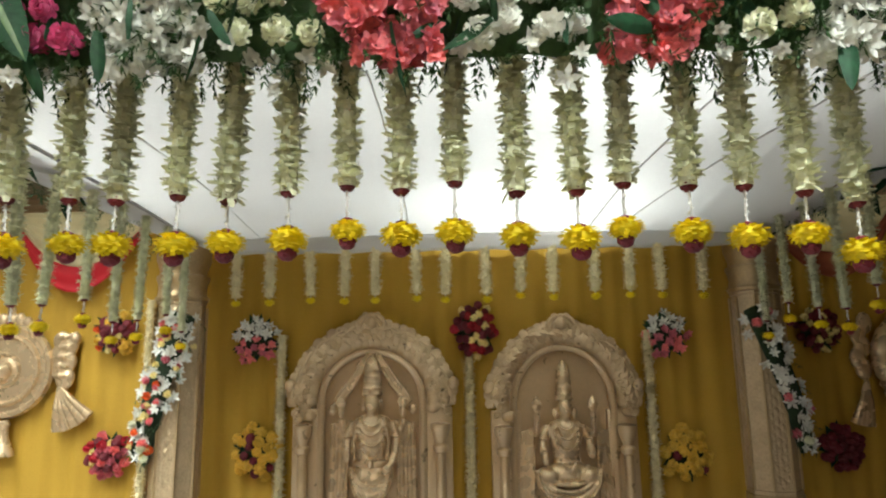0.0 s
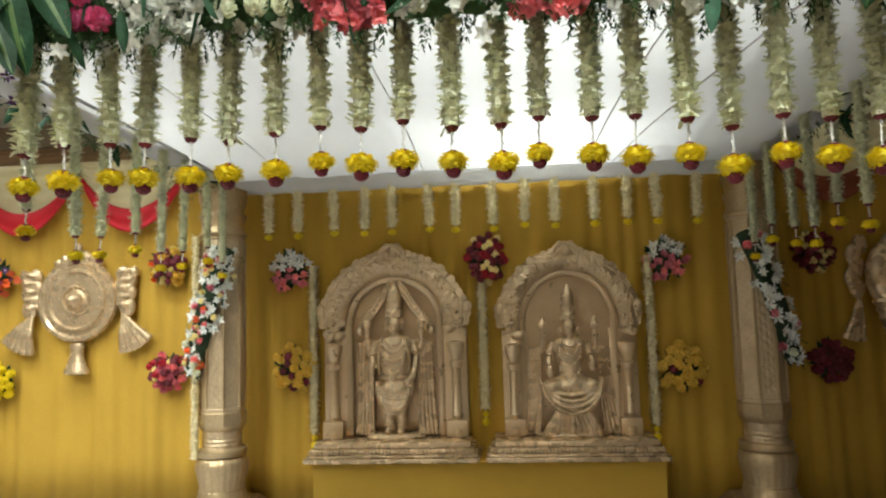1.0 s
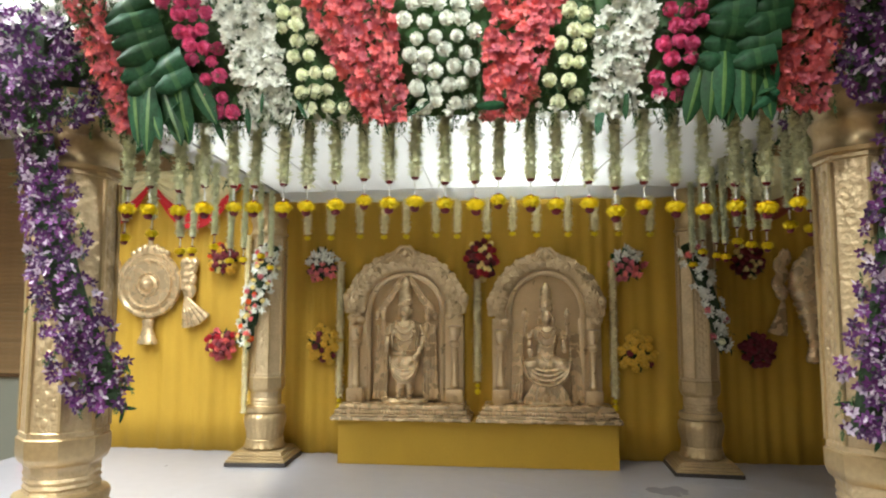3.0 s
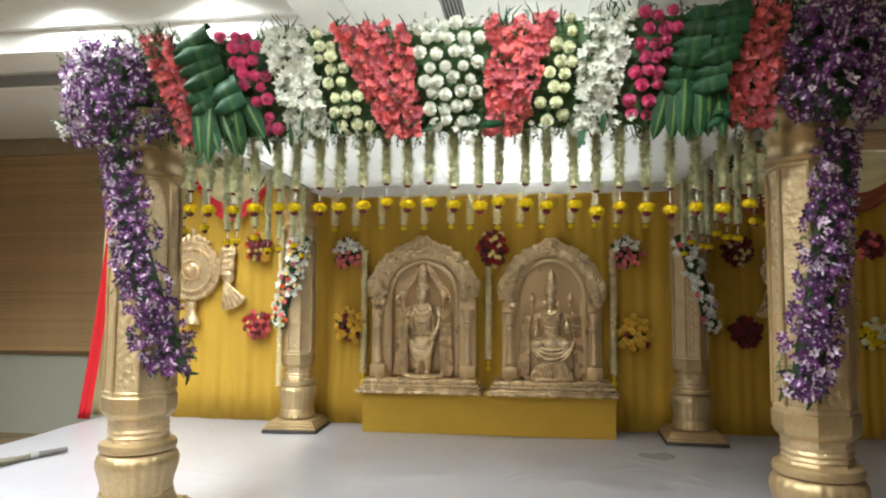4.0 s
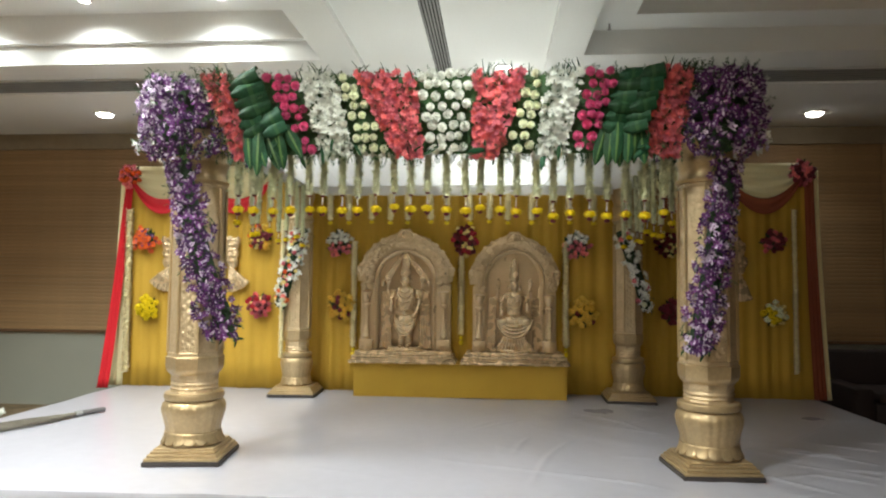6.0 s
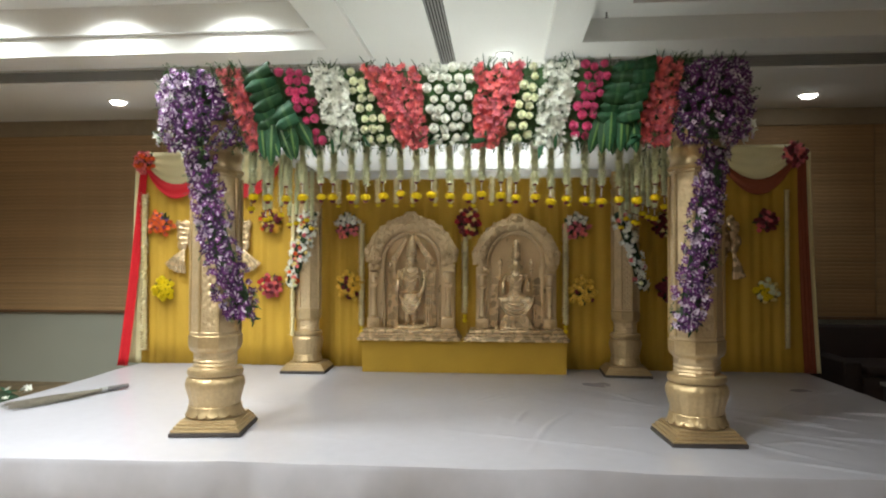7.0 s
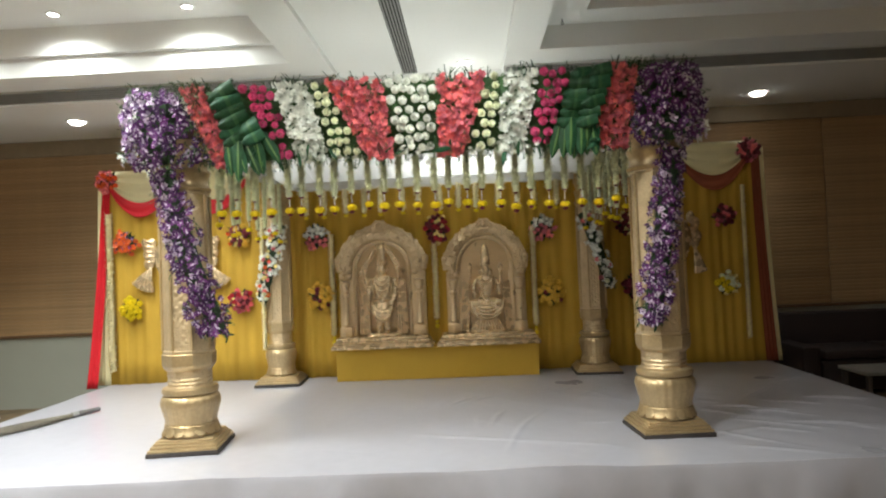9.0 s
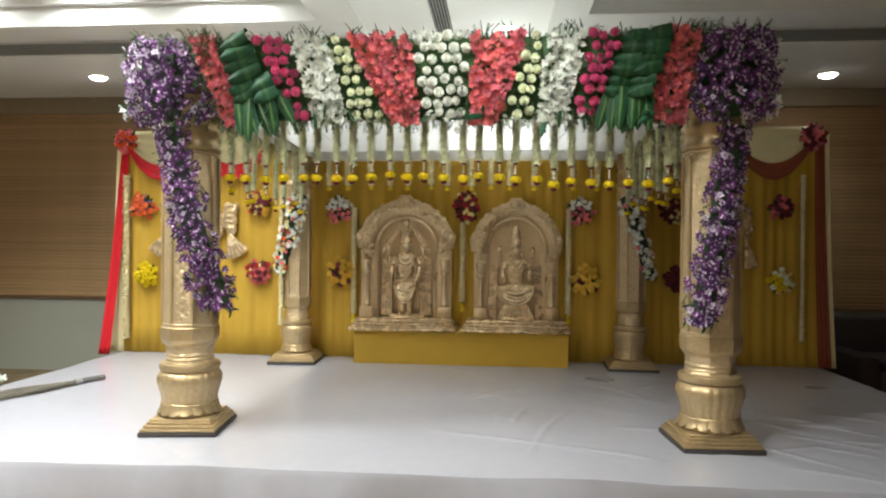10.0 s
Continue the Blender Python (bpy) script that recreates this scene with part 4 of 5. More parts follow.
        for d in (-1, 1):
            blob(bm, (cx + d * .060, y, 1.215), .020, .022, .036, 9, 7)
        lathe(bm, [(.05, 1.175), (.09, 1.16), (.115, 1.13), (.108, 1.07), (.088, .99), (.080, .94), (.10, .88), (.13, .83)], 26, (cx, y + .02, 0), sy=.55)
        for k, z in enumerate((1.155, 1.13, 1.10)):
            swung(bm, cx, y - .035, .045 + .016 * k, z, .04 + .035 * k, .007, 16, .02)
        beads(bm, cx, y - .045, .074, 1.14, .27, .010, 20, .025)
        # folded knees under looped garlands
        blob(bm, (cx, y - .005, .84), .185, .075, .075, 24, 14)
        for d in (-1, 1):
            blob(bm, (cx + d * .13, y - .03, .835), .085, .065, .055, 14, 10)
        for k in range(4):
            swung(bm, cx, y - .055 + .004 * k, .205 - .018 * k, .87 - .005 * k, .205 - .045 * k, .014, 26, .045)
        beads(bm, cx, y - .078, .198, .865, .20, .0125, 30, .04)
        # pleated skirt spread like a fan
        for k in range(11):
            w = (k - 5) * .165
            tube(bm, [(cx + .07 * math.sin(w), y - .03, .74), (cx + .17 * math.sin(w), y - .05, .64), (cx + .235 * math.sin(w), y - .05, .56), (cx + .26 * math.sin(w), y - .04, .51)], lambda m: .012 + .014 * m, 7)
        blob(bm, (cx, y - .06, .555), .026, .03, .04, 10, 8)
        for d in (-1, 1):
            tube(bm, [(cx + d * .11, y + .02, 1.135), (cx + d * .145, y + .01, 1.05), (cx + d * .150, y - .03, .975), (cx + d * .145, y - .075, .965)], .023, 10)
            for z in (1.06, 1.0):
                blob(bm, (cx + d * .146, y, z), .028, .028, .009, 12, 6)
            blob(bm, (cx + d * .145, y - .095, .965 + .02 * d), .026, .014, .042, 12, 8)
            tube(bm, [(cx + d * .11, y + .03, 1.13), (cx + d * .185, y + .03, 1.08), (cx + d * .180, y + .01, 1.16)], .019, 9)
            blob(bm, (cx + d * .180, y, 1.195), .020, .017, .036, 10, 8)
            lathe(bm, [(.006, 1.22), (.026, 1.245), (.030, 1.27), (.018, 1.30), (.004, 1.325)], 12, (cx + d * .180, y - .004, 0), .12, 6)
            drape_folds(bm, cx, y + .035, d, .205, .275, 1.12, .515, .07, 5)
            swung(bm, cx + d * .17, y - .03, .045, .90, .06, .010, 12, .02)
        lathe(bm, [(.25, .50), (.255, .51), (.24, .52), (.1, .522)], 36, (cx, y + .02, 0), .04, 26, sy=.4)
    ob = moulded(part("statue", bm, PALE_GOLD), 0.0055)
    foot = Vector((cx, y, .50))
    ob.data.transform(Matrix.Translation(-foot))
    ob.location = foot
    tagged(ob, "pale gold relief statue with a tall pointed crown", "statue", "relief statues")


statue(-0.45, 1.61, True)
statue(0.79, 1.55, False)

# ---- wall emblems ----
FACE = Matrix.Rotation(radians(90), 4, "X")


def turned(profile, c, n=40):
    tmp = lathe(bmesh.new(), profile, n)
    bm = bmesh.new()
    merge(bm, tmp, Matrix.Translation(c) @ FACE)
    return bm


def fan(c, a0, a1, n, length, r=0.016):
    bm = bmesh.new()
    for k in range(n):
        a = radians(a0 + (a1 - a0) * k / (n - 1))
        d = Vector((math.cos(a), 0, math.sin(a)))
        tube(bm, [Vector(c), Vector(c) + d * length * .5 + Vector((0, -.02, 0)), Vector(c) + d * length], lambda t: r * (0.5 + 1.0 * t), 7, flat=0.8)
    return bm


def disc_emblem(x, z):
    y = 3.29
    e = thing("wall_emblem", (x, y, z - .55), "round pale gold disc emblem hung on the yellow backdrop", "wall emblem")
    part("disc", turned([(.31, 0), (.325, .03), (.315, .06), (.29, .062), (.275, .048), (.245, .05), (.235, .07), (.22, .072), (.205, .055), (.12, .06), (.11, .075), (.098, .075),
                         (.088, .062), (.065, .068), (.055, .10), (.035, .115), (.02, .135), (.006, .14)], (x, y, z), 56), PALE_GOLD, e)
    bm = bmesh.new()
    for k in range(7):
        a = radians(60 + 10 * k)
        blob(bm, (x + .335 * math.cos(a), y - .03, z + .335 * math.sin(a)), .035, .03, .035 + .012 * (3 - abs(3 - k)), 9, 7)
    blob(bm, (x, y - .035, z + .40), .03, .025, .05)
    moulded(part("crest", bm, PALE_GOLD, e))
    for d in (-1, 1):
        bm = bmesh.new()
        for dx, dz, a, b in ((.36, .19, .045, .05), (.41, .15, .05, .06), (.36, .10, .05, .06), (.42, .05, .04, .05), (.37, .0, .05, .06), (.40, -.06, .05, .06), (.45, .2, .03, .035)):
            blob(bm, (x + d * dx, y - .025, z + dz), a * 1.35, .032, b * 1.35, 12, 8)
        for k in range(5):
            tube(bm, [(x + d * .33, y - .03, z + .20 - .06 * k), (x + d * (.40 + .02 * (k % 2)), y - .06, z + .21 - .065 * k), (x + d * (.47 - .01 * k), y - .035, z + .245 - .07 * k)], lambda t: .022 * (1 - .55 * t), 7)
        moulded(part("scroll", bm, PALE_GOLD, e), 0.006)
        moulded(part("ribbon", fan((x + d * .37, y - .035, z - .11), -90 + d * 2, -90 + d * 48, 5, .30, .024), PALE_GOLD, e), 0.005)
    part("stand", lathe(bmesh.new(), [(.05, z - .33), (.062, z - .36), (.05, z - .38), (.055, z - .43), (.075, z - .49), (.095, z - .53), (.10, z - .56), (.07, z - .57)], 18, (x, y - .03, 0), sy=.6), PALE_GOLD, e)


def shell_emblem(x, z):
    y = 3.29
    e = thing("wall_emblem", (x, y, z - .55), "pale gold conch shell emblem hung on the yellow backdrop", "wall emblem")
    prof = [(.03, z + .42), (.07, z + .39), (.10, z + .34), (.16, z + .28), (.205, z + .18), (.215, z + .08), (.195, z - .02)]
    for k in range(6):
        prof += [(.17 - .017 * k, z - .05 - .055 * k), (.18 - .017 * k, z - .075 - .055 * k)]
    prof += [(.07, z - .42), (.085, z - .48), (.10, z - .53), (.10, z - .56), (.06, z - .57)]
    part("shell", lathe(bmesh.new(), prof, 32, (x, y - .05, 0), sy=.5), PALE_GOLD, e)
    for d in (-1, 1):
        bm = bmesh.new()
        for dx, dz in ((.22, .33), (.27, .26), (.25, .18), (.29, .10), (.26, .03)):
            blob(bm, (x + d * dx, y - .025, z + dz), .055, .03, .075, 12, 8)
        moulded(part("scroll", bm, PALE_GOLD, e), 0.007)
        moulded(part("ribbon", fan((x + d * .25, y - .03, z - .02), -90 + d * 2, -90 + d * 20, 4, .32, .022), PALE_GOLD, e), 0.005)


disc_emblem(-2.94, 1.55)
shell_emblem(3.05, 1.43)

# ---- bouquets on the backdrop ----
def leaf_star(c, r, n, q, normal=(0, -1, 0)):
    bm = bmesh.new()
    for k in range(n):
        a = 2 * math.pi * k / n + q.uniform(-.2, .2)
        petal(bm, c, (math.cos(a), -0.35 - q.random() * .3, math.sin(a)), (0, -1, 0), r * q.uniform(.85, 1.15), r * .35, -.01)
    return bm


def bouquet(cx, cz, r, kinds, label, tall=1.0, y=3.305, n=0, split=None, leaves=True):
    q = random.Random(int(cx * 100) * 7 + int(cz * 100))
    b = thing("bouquet", (cx, y, cz), label, "bouquet", "backdrop bouquets")
    if leaves:
        part("leaf_backing", leaf_star((cx, y, cz), r * 1.0, 13, q), LEAF, b)
    tmp = bmesh.new()
    bmesh.ops.create_uvsphere(tmp, u_segments=10, v_segments=8, radius=1)
    bm = bmesh.new()
    merge(bm, tmp, Matrix.LocRotScale((cx, y - .035, cz), None, (r * .62, .04, r * .62 * tall)))
    part("foam", bm, FOAM, b)
    n = n or int(26 * (r / .15) ** 2)
    for k in range(n):
        rr = math.sqrt((k + .5) / n)
        a = 2.39996 * k + q.uniform(-.2, .2)
        dx, dz = r * .82 * rr * math.cos(a), r * .82 * tall * rr * math.sin(a)
        up = .075 * (1 - rr * rr)
        me = q.choice(kinds)
        if split is not None:
            me = q.choice(kinds[0] if dz > split * r + q.uniform(-.02, .02) else kinds[1])
        piece("bloom", me, b, (cx + dx, y - .045 - up, cz + dz), (dx / r * .9 + q.uniform(-.2, .2), -1, dz / r * .9 + q.uniform(-.2, .2)), q.uniform(0, 360), q.uniform(.85, 1.15))


RY = BUD_MAROON * 2 + BUD_CRIMSON + BUD_YELLOW * 2
bouquet(-3.84, 2.53, .16, GLAD_RED + BUD_ORANGE, "round orange gladiolus bouquet at the backdrop corner")
bouquet(3.99, 2.53, .16, GLAD_RED + BUD_MAROON, "round dark orange bouquet at the backdrop corner")
bouquet(-3.62, 1.76, .16, ANTHURIUM + ANTHURIUM + ORCHID[:1], "orange anthurium bouquet with purple specks on the yellow cloth", n=15)
bouquet(3.66, 1.76, .15, BUD_MAROON + BUD_CORAL, "dark red bouquet on the yellow cloth", n=22)
bouquet(-3.57, .94, .155, MARI, "yellow chrysanthemum bouquet on the yellow cloth", n=20)
bouquet(3.67, .95, .155, BUD_YELLOW + MARI[:1] + MUM_LIME[:1], "pale yellow bouquet on the yellow cloth", n=20)
bouquet(-2.20, 1.79, .165, BUD_MAROON * 2 + BUD_ORANGE + MUM_GOLD[:1] + BUD_YELLOW * 2, "maroon and yellow round bouquet on the yellow cloth", n=34)
bouquet(-2.20, .99, .165, BUD_CRIMSON + BUD_CORAL * 2 + BUD_MAROON[:1] + BUD_YELLOW * 2, "crimson and yellow round bouquet on the yellow cloth", n=32)
bouquet(2.51, 1.72, .165, BUD_MAROON * 2 + BUD_YELLOW, "maroon and pale yellow bouquet beside the gold pillar", n=32)
# blooms kept all maroon, so the dim side's shade is in their colour
bouquet(2.57, .97, .165, BUD_MAROON, "maroon bouquet on the yellow cloth, blooms darkened for shade", n=32)
bouquet(-1.25, 1.72, .18, (LILY, GLAD_RED), "white lilies over coral gladioli in a wall bouquet", split=0.1, n=22)
bouquet(1.505, 1.71, .18, (LILY, GLAD_RED), "white lilies over coral gladioli in a wall bouquet", split=0.1, n=22)
bouquet(-1.22, 1.00, .175, MUM_GOLD * 2 + BUD_MAROON[:1], "golden yellow chrysanthemum bouquet with maroon gaps", tall=1.15, n=24)
bouquet(1.57, .94, .175, MUM_GOLD * 2 + BUD_MAROON[:1], "golden yellow chrysanthemum bouquet with maroon gaps", tall=1.1, n=22)
bouquet(.23, 1.76, .16, RY, "tall oval maroon rose bouquet with yellow centres above the shrines", tall=1.35, n=40, y=3.29)

# ---- hanging flower strings ----
def floret_string(length, r, seed, c=(0, 0, 0), step=.0128, per=12):
    """A dense round string of small florets, hanging down from c."""
    q, bm = random.Random(seed), bmesh.new()
    c = Vector(c)
    n = max(2, int(length / step))
    tube(bm, [c, c - Vector((0, 0, length * .5)), c - Vector((0, 0, length))], r * .55, 7)
    for i in range(n):
        swell = 1 + .16 * math.sin(i * 1.9 + seed) + q.uniform(-.1, .1)
        for k in range(per):
            a = 2 * math.pi * (k + .5 * (i % 2)) / per + q.uniform(-.3, .3)
            d = Vector((math.cos(a), math.sin(a), q.uniform(-.9, .7)))
            p = c + Vector((math.cos(a) * r * .33, math.sin(a) * r * .33, -step * (i + q.random())))
            petal(bm, p, d, (0, 0, 1), r * q.uniform(.5, .82) * swell, r * .46, r * q.uniform(-.25, .35), 0, .3)
    return bm


def wall_string(x, y, z1, z0, r, label, bud=True):
    s = thing("flower_string", (x, y, z1), label, "flower string", "white wall strings")
    part("floret_string", floret_string(z1 - z0, r, int(x * 90), (x, y, z1)), STRING, s)
    if bud:
        part("thread", tube(bmesh.new(), [(x, y, z0), (x, y, z0 - .09)], .004, 6), THREAD, s)
        piece("marigold", MARI[0], s, (x, y, z0 - .03), (0, 0, -1), 0, .7)
        piece("marigold", MARI[1], s, (x, y, z0 - .08), (0, 0, -1), 0, .9)


LS = "long white tuberose string hanging down the yellow backdrop"
wall_string(-1.07, 3.25, 1.75, .53, .044, LS)
wall_string(.185, 3.25, 1.58, .68, .044, LS)
wall_string(1.375, 3.25, 1.74, .56, .044, LS)
wall_string(-3.83, 3.255, 2.12, .18, .052, LS, False)
wall_string(3.90, 3.265, 2.12, .30, .034, LS, False)
wall_string(-1.81, 2.89, 1.96, .42, .036, "long white tuberose string hanging beside the gold pillar", False)


def garland(length, r, seed, drop=.05, bud=.036, top=True, tone=None):
    """A canopy garland hanging from its origin: white florets, a maroon bud, a thread, a marigold between maroon buds."""
    g = thing("garland", (0, 0, 0), "white tuberose garland with a yellow marigold hanging from the canopy", "garland", "canopy garlands")
    part("floret_string", floret_string(length, r, seed), tone or JASMINE, g)
    z = -length
    if top:
        piece("maroon_bud", BUD_MAROON[0], g, (0, 0, z + .012), (0, 0, -1), 0, r / .036 * .64)
        z -= .014
    q = random.Random(seed)
    bm = tube(bmesh.new(), [(0, 0, z + .01), (.002, 0, z - drop * .5), (0, 0, z - drop)], .0025, 6)
    for k in range(16):
        petal(bm, (0, 0, z - drop * k / 16), (q.uniform(-1, 1), q.uniform(-1, 1), -.9), (0, 0, 1), .013, .007, 0)
    part("thread", bm, THREAD, g)
    z -= drop
    if top:
        piece("maroon_bud", BUD_MAROON[1], g, (0, 0, z + .014), (0, 0, -1), 40, bud / .036 * .62)
    m = piece("marigold", MARI[seed % 2], g, (0, 0, z + .006), (0, 0, -1), seed * 31, bud / .034)
    m.scale = (m.scale[0] * 1.08, m.scale[1] * 1.08, m.scale[2] * .70)
    if top:
        piece("maroon_bud", BUD_MAROON[0], g, (0, 0, z - bud * .55), (0, 0, -1), 10, bud / .036 * .62)
    return g


def hang(masters, places, q):
    used = set()
    for k, (x, y, z) in enumerate(places):
        i = k % len(masters)
        m = pose(x + q.uniform(-.008, .008), y, z, q.uniform(-2, 2), q.uniform(-1.5, 1.5), q.uniform(0, 360))
        if i in used:
            copy_thing(masters[i], m)
        else:
            used.add(i)
            masters[i].matrix_basis = m


Q = random.Random(3)
front = [garland(.46, .037, 1, .08, .043), garland(.46, .036, 2, .09, .042), garland(.465, .038, 3, .075, .041), garland(.465, .037, 4, .085, .044), garland(.455, .036, 6, .08, .038)]
hang(front, [(-1.24 + .1225 * k, .17 + Q.uniform(-.02, .02), 2.33 + .03 * (1 - abs(-1.24 + .1225 * k - .1) / .9) * (abs(-1.24 + .1225 * k - .1) < .9) - .0015 * k + Q.uniform(-.012, .012)) for k in range(25)], Q)
back = [garland(.275, .043, 11, .03, .031, False, STRING), garland(.28, .042, 12, .03, .032, False, STRING), garland(.27, .042, 13, .03, .031, False, STRING)]
hang(back, [(-1.27 + .2215 * k + Q.uniform(-.03, .03), 2.84, 2.24 + Q.uniform(-.008, .008)) for k in range(14)], Q)
side = [garland(.55, .034, 21, .07, .036), garland(.50, .034, 22, .07, .038), garland(.58, .034, 23, .07, .035)]
hang(side, [(-1.53, .62 + .26 * k, 2.33) for k in range(9)] + [(1.93, .62 + .26 * k, 2.33) for k in range(9)], Q)

# ---- flower valance on the front ----
ZT, ZB = 2.67, 2.11
VAL = thing("flower_valance", (.25, 0, 2.14), "flower valance of coral, white, lime and pink blooms", "flower valance")


def bulge(x, z):
    t = (z - ZB) / (ZT - ZB)
    return -.035 + .095 * (1 - min(1, max(0, t))) ** 2


def section(label, tl, tr, bl, br, low=ZB, high=ZT):
    """A stretch of the valance: slanted green backing with fern, under the thing."""
    bm = bmesh.new()

    def fn(u, v):
        z = low + .03 + (high - low - .05) * v
        t = (z - ZB) / (ZT - ZB)
        xl, xr = bl + (tl - bl) * t, br + (tr - br) * t
        x = xl + (xr - xl) * u
        return (x, bulge(x, z) + .045 + .02 * noise.noise(Vector((x * 14, z * 14, 0))), z)
    grid(bm, fn, 8, 12)
    q = random.Random(int(tl * 1000))
    for k in range(46):
        t = q.random()
        z = low + (high - low) * t
        t = (z - ZB) / (ZT - ZB)
        xl, xr = bl + (tl - bl) * t, br + (tr - br) * t
        x = q.uniform(xl, xr)
        fern_tuft(bm, (x, bulge(x, z) + .04, z), (q.uniform(-.6, .6), -1, q.uniform(-.5, .5)), q.uniform(.07, .12), q)
    ob = part("backing_greenery", bm, FERN, VAL, label)

    def inside(z, m=.02):
        t = (z - ZB) / (ZT - ZB)
        return bl + (tl - bl) * t + m, br + (tr - br) * t - m
    return ob, inside


def rows_of(meshes, name, label, tl, tr, bl, br, dx=.074, dz=.067, low=ZB, high=ZT, size=1.0):
    ob, inside = section(label, tl, tr, bl, br, low, high)
    q = random.Random(int(tl * 977) + 5)
    k, z = 0, high - .03
    while z > low + .01:
        xl, xr = inside(z)
        n = max(1, int((xr - xl) / dx + .75))
        for i in range(n):
            x = xl + (xr - xl) * (i + (.5 if n > 1 else .5)) / n + (dx * .22 if k % 2 else -dx * .22)
            piece(name, q.choice(meshes), ob, (x + q.uniform(-.012, .012), bulge(x, z) - .005 + q.uniform(-.012, .008), z + q.uniform(-.012, .012)),
                  (q.uniform(-.35, .35), -1, q.uniform(-.3, .4)), q.uniform(0, 360), size * q.uniform(.74, .96))
        z -= dz
        k += 1


def mass_of(meshes, label, tl, tr, bl, br, density=1900, low=ZB, high=ZT, name="bloom"):
    ob, inside = section(label, tl, tr, bl, br, low, high)
    q = random.Random(int(tl * 977) + 9)
    area = ((tr - tl) + (br - bl)) / 2 * (high - low)
    for i in range(int(area * density)):
        z = low + (high - low) * ((i * .618034) % 1)
        xl, xr = inside(z, .015)
        x = q.uniform(xl, xr)
        piece(name, q.choice(meshes), ob, (x, bulge(x, z) + q.uniform(-.035, .02), z), (q.uniform(-.7, .7), -1, q.uniform(-.8, .5)), q.uniform(0, 360), q.uniform(.55, .9))
    # upright stalk tips above, a few buds
    for k in range(7):
        x = q.uniform(tl, tr)
        pts = [(x, -.05, high - .05), (x + q.uniform(-.02, .02), -.06, high), (x + q.uniform(-.05, .05), -.07, high + q.uniform(.02, .07))]
        part("stalk", tube(bmesh.new(), pts, lambda t: .006 * (1 - .7 * t), 6), LEAF, ob)


def leaf_part(label, tl, tr, bl, br, lean):
    ob, inside = section(label, tl, tr, bl, br)
    q = random.Random(int(tl * 977) + 13)
    for k in range(6):
        z = ZT - .05 - .066 * k
        xl, xr = inside(z, -.01)
        broad = lean > 0 and k < 4
        for i in range(1 if broad else 2):
            x = (xl + xr) / 2 - .02 if broad else xl + (xr - xl) * (i + .5) / 2
            ob3 = piece("folded_leaf", LEAF_FOLD[(k + i) % 2], ob, (x, bulge(x, z) - .01 - .018 * (i % 2) - .012 * (k % 2), z), (q.uniform(-.25, .25), -1, .3 + q.uniform(-.15, .15)),
                        (22 if lean > 0 else (6 if i else -6)) + q.uniform(-7, 7), q.uniform(.92, 1.05))
            if broad:
                ob3.scale = (1.38, 1.0, 1.15)
    for k in range(7):
        x = bl + (br - bl) * (k + .5) / 7
        z = ZB + .17 + q.uniform(-.03, .04)
        ob2 = new("leaf", LEAF_TIP[k % 3])
        ob2.parent = ob
        m = Matrix.Translation(Vector((x - lean * .05, bulge(x, z) - .03 - .012 * (k % 3), z)) - org(ob)) @ pose(0, 0, 0, 0, 0, 0)
        way = Vector(((q.uniform(.0, .5) if lean > 0 else q.uniform(-.16, .0)) + (k - 3) * .05, q.uniform(-.12, .05), -1)).normalized()
        side = way.cross(Vector((0, -1, 0))).normalized()
        nrm = side.cross(way).normalized()
        rot = Matrix((way, nrm.cross(way).normalized(), nrm)).transposed().to_4x4()
        ob2.matrix_basis = m @ rot @ Matrix.Diagonal((q.uniform(.75, .95), 1, 1, 1))


mass_of(GLAD_RED, "coral red gladioli", -1.45, -1.25, -1.23, -1.09)
leaf_part("dark green folded leaves with striped tips", -1.25, -1.02, -1.09, -0.78, 1)
rows_of(ROSE_PINK, "rose", "deep pink round roses in rows", -1.02, -0.78, -0.78, -0.62, .074, .068)
mass_of(GLAD_WHITE + LILY, "white gladioli", -0.78, -0.51, -0.62, -0.38)
rows_of(MUM_LIME, "chrysanthemum", "lime white chrysanthemums in rows", -0.51, -0.4, -0.38, -0.11)
mass_of(GLAD_RED, "coral red gladioli", -0.4, 0.04, -0.11, 0.1)
rows_of(MUM_WHITE, "chrysanthemum", "white chrysanthemums in rows", 0.04, 0.42, 0.1, 0.39)
mass_of(GLAD_RED, "coral red gladioli", 0.42, 0.79, 0.39, 0.61)
rows_of(MUM_LIME, "chrysanthemum", "lime white chrysanthemums in rows", 0.79, 0.9, 0.61, 0.82)
mass_of(GLAD_WHITE + LILY, "white gladioli", 0.9, 1.15, 0.82, 1.04)
rows_of(ROSE_PINK, "rose", "deep pink round roses in rows", 1.15, 1.4, 1.04, 1.22, .074, .068)
leaf_part("dark green folded leaves with striped tips", 1.4, 1.64, 1.22, 1.47, -1)
mass_of(GLAD_RED, "coral red gladioli", 1.64, 1.85, 1.47, 1.78)
# body behind the blooms and fern hanging over the garlands
bm = bmesh.new()
box(bm, -1.36, 1.80, .09, .25, 2.33, 2.61, .03)
part("foam_body", bm, FOAM, VAL)
q = random.Random(77)
bm = bmesh.new()
for k in range(420):
    x = q.uniform(-1.35, 1.8)
    fern_tuft(bm, (x, q.uniform(.0, .22), q.uniform(2.16, 2.28)), (q.uniform(-.5, .5), q.uniform(-.4, .5), -1), q.uniform(.06, .13), q)
for k in range(120):
    x = q.uniform(-1.4, 1.85)
    fern_tuft(bm, (x, q.uniform(-.06, .12), ZT - .03), (q.uniform(-.5, .5), q.uniform(-.5, .2), .9), q.uniform(.05, .1), q)
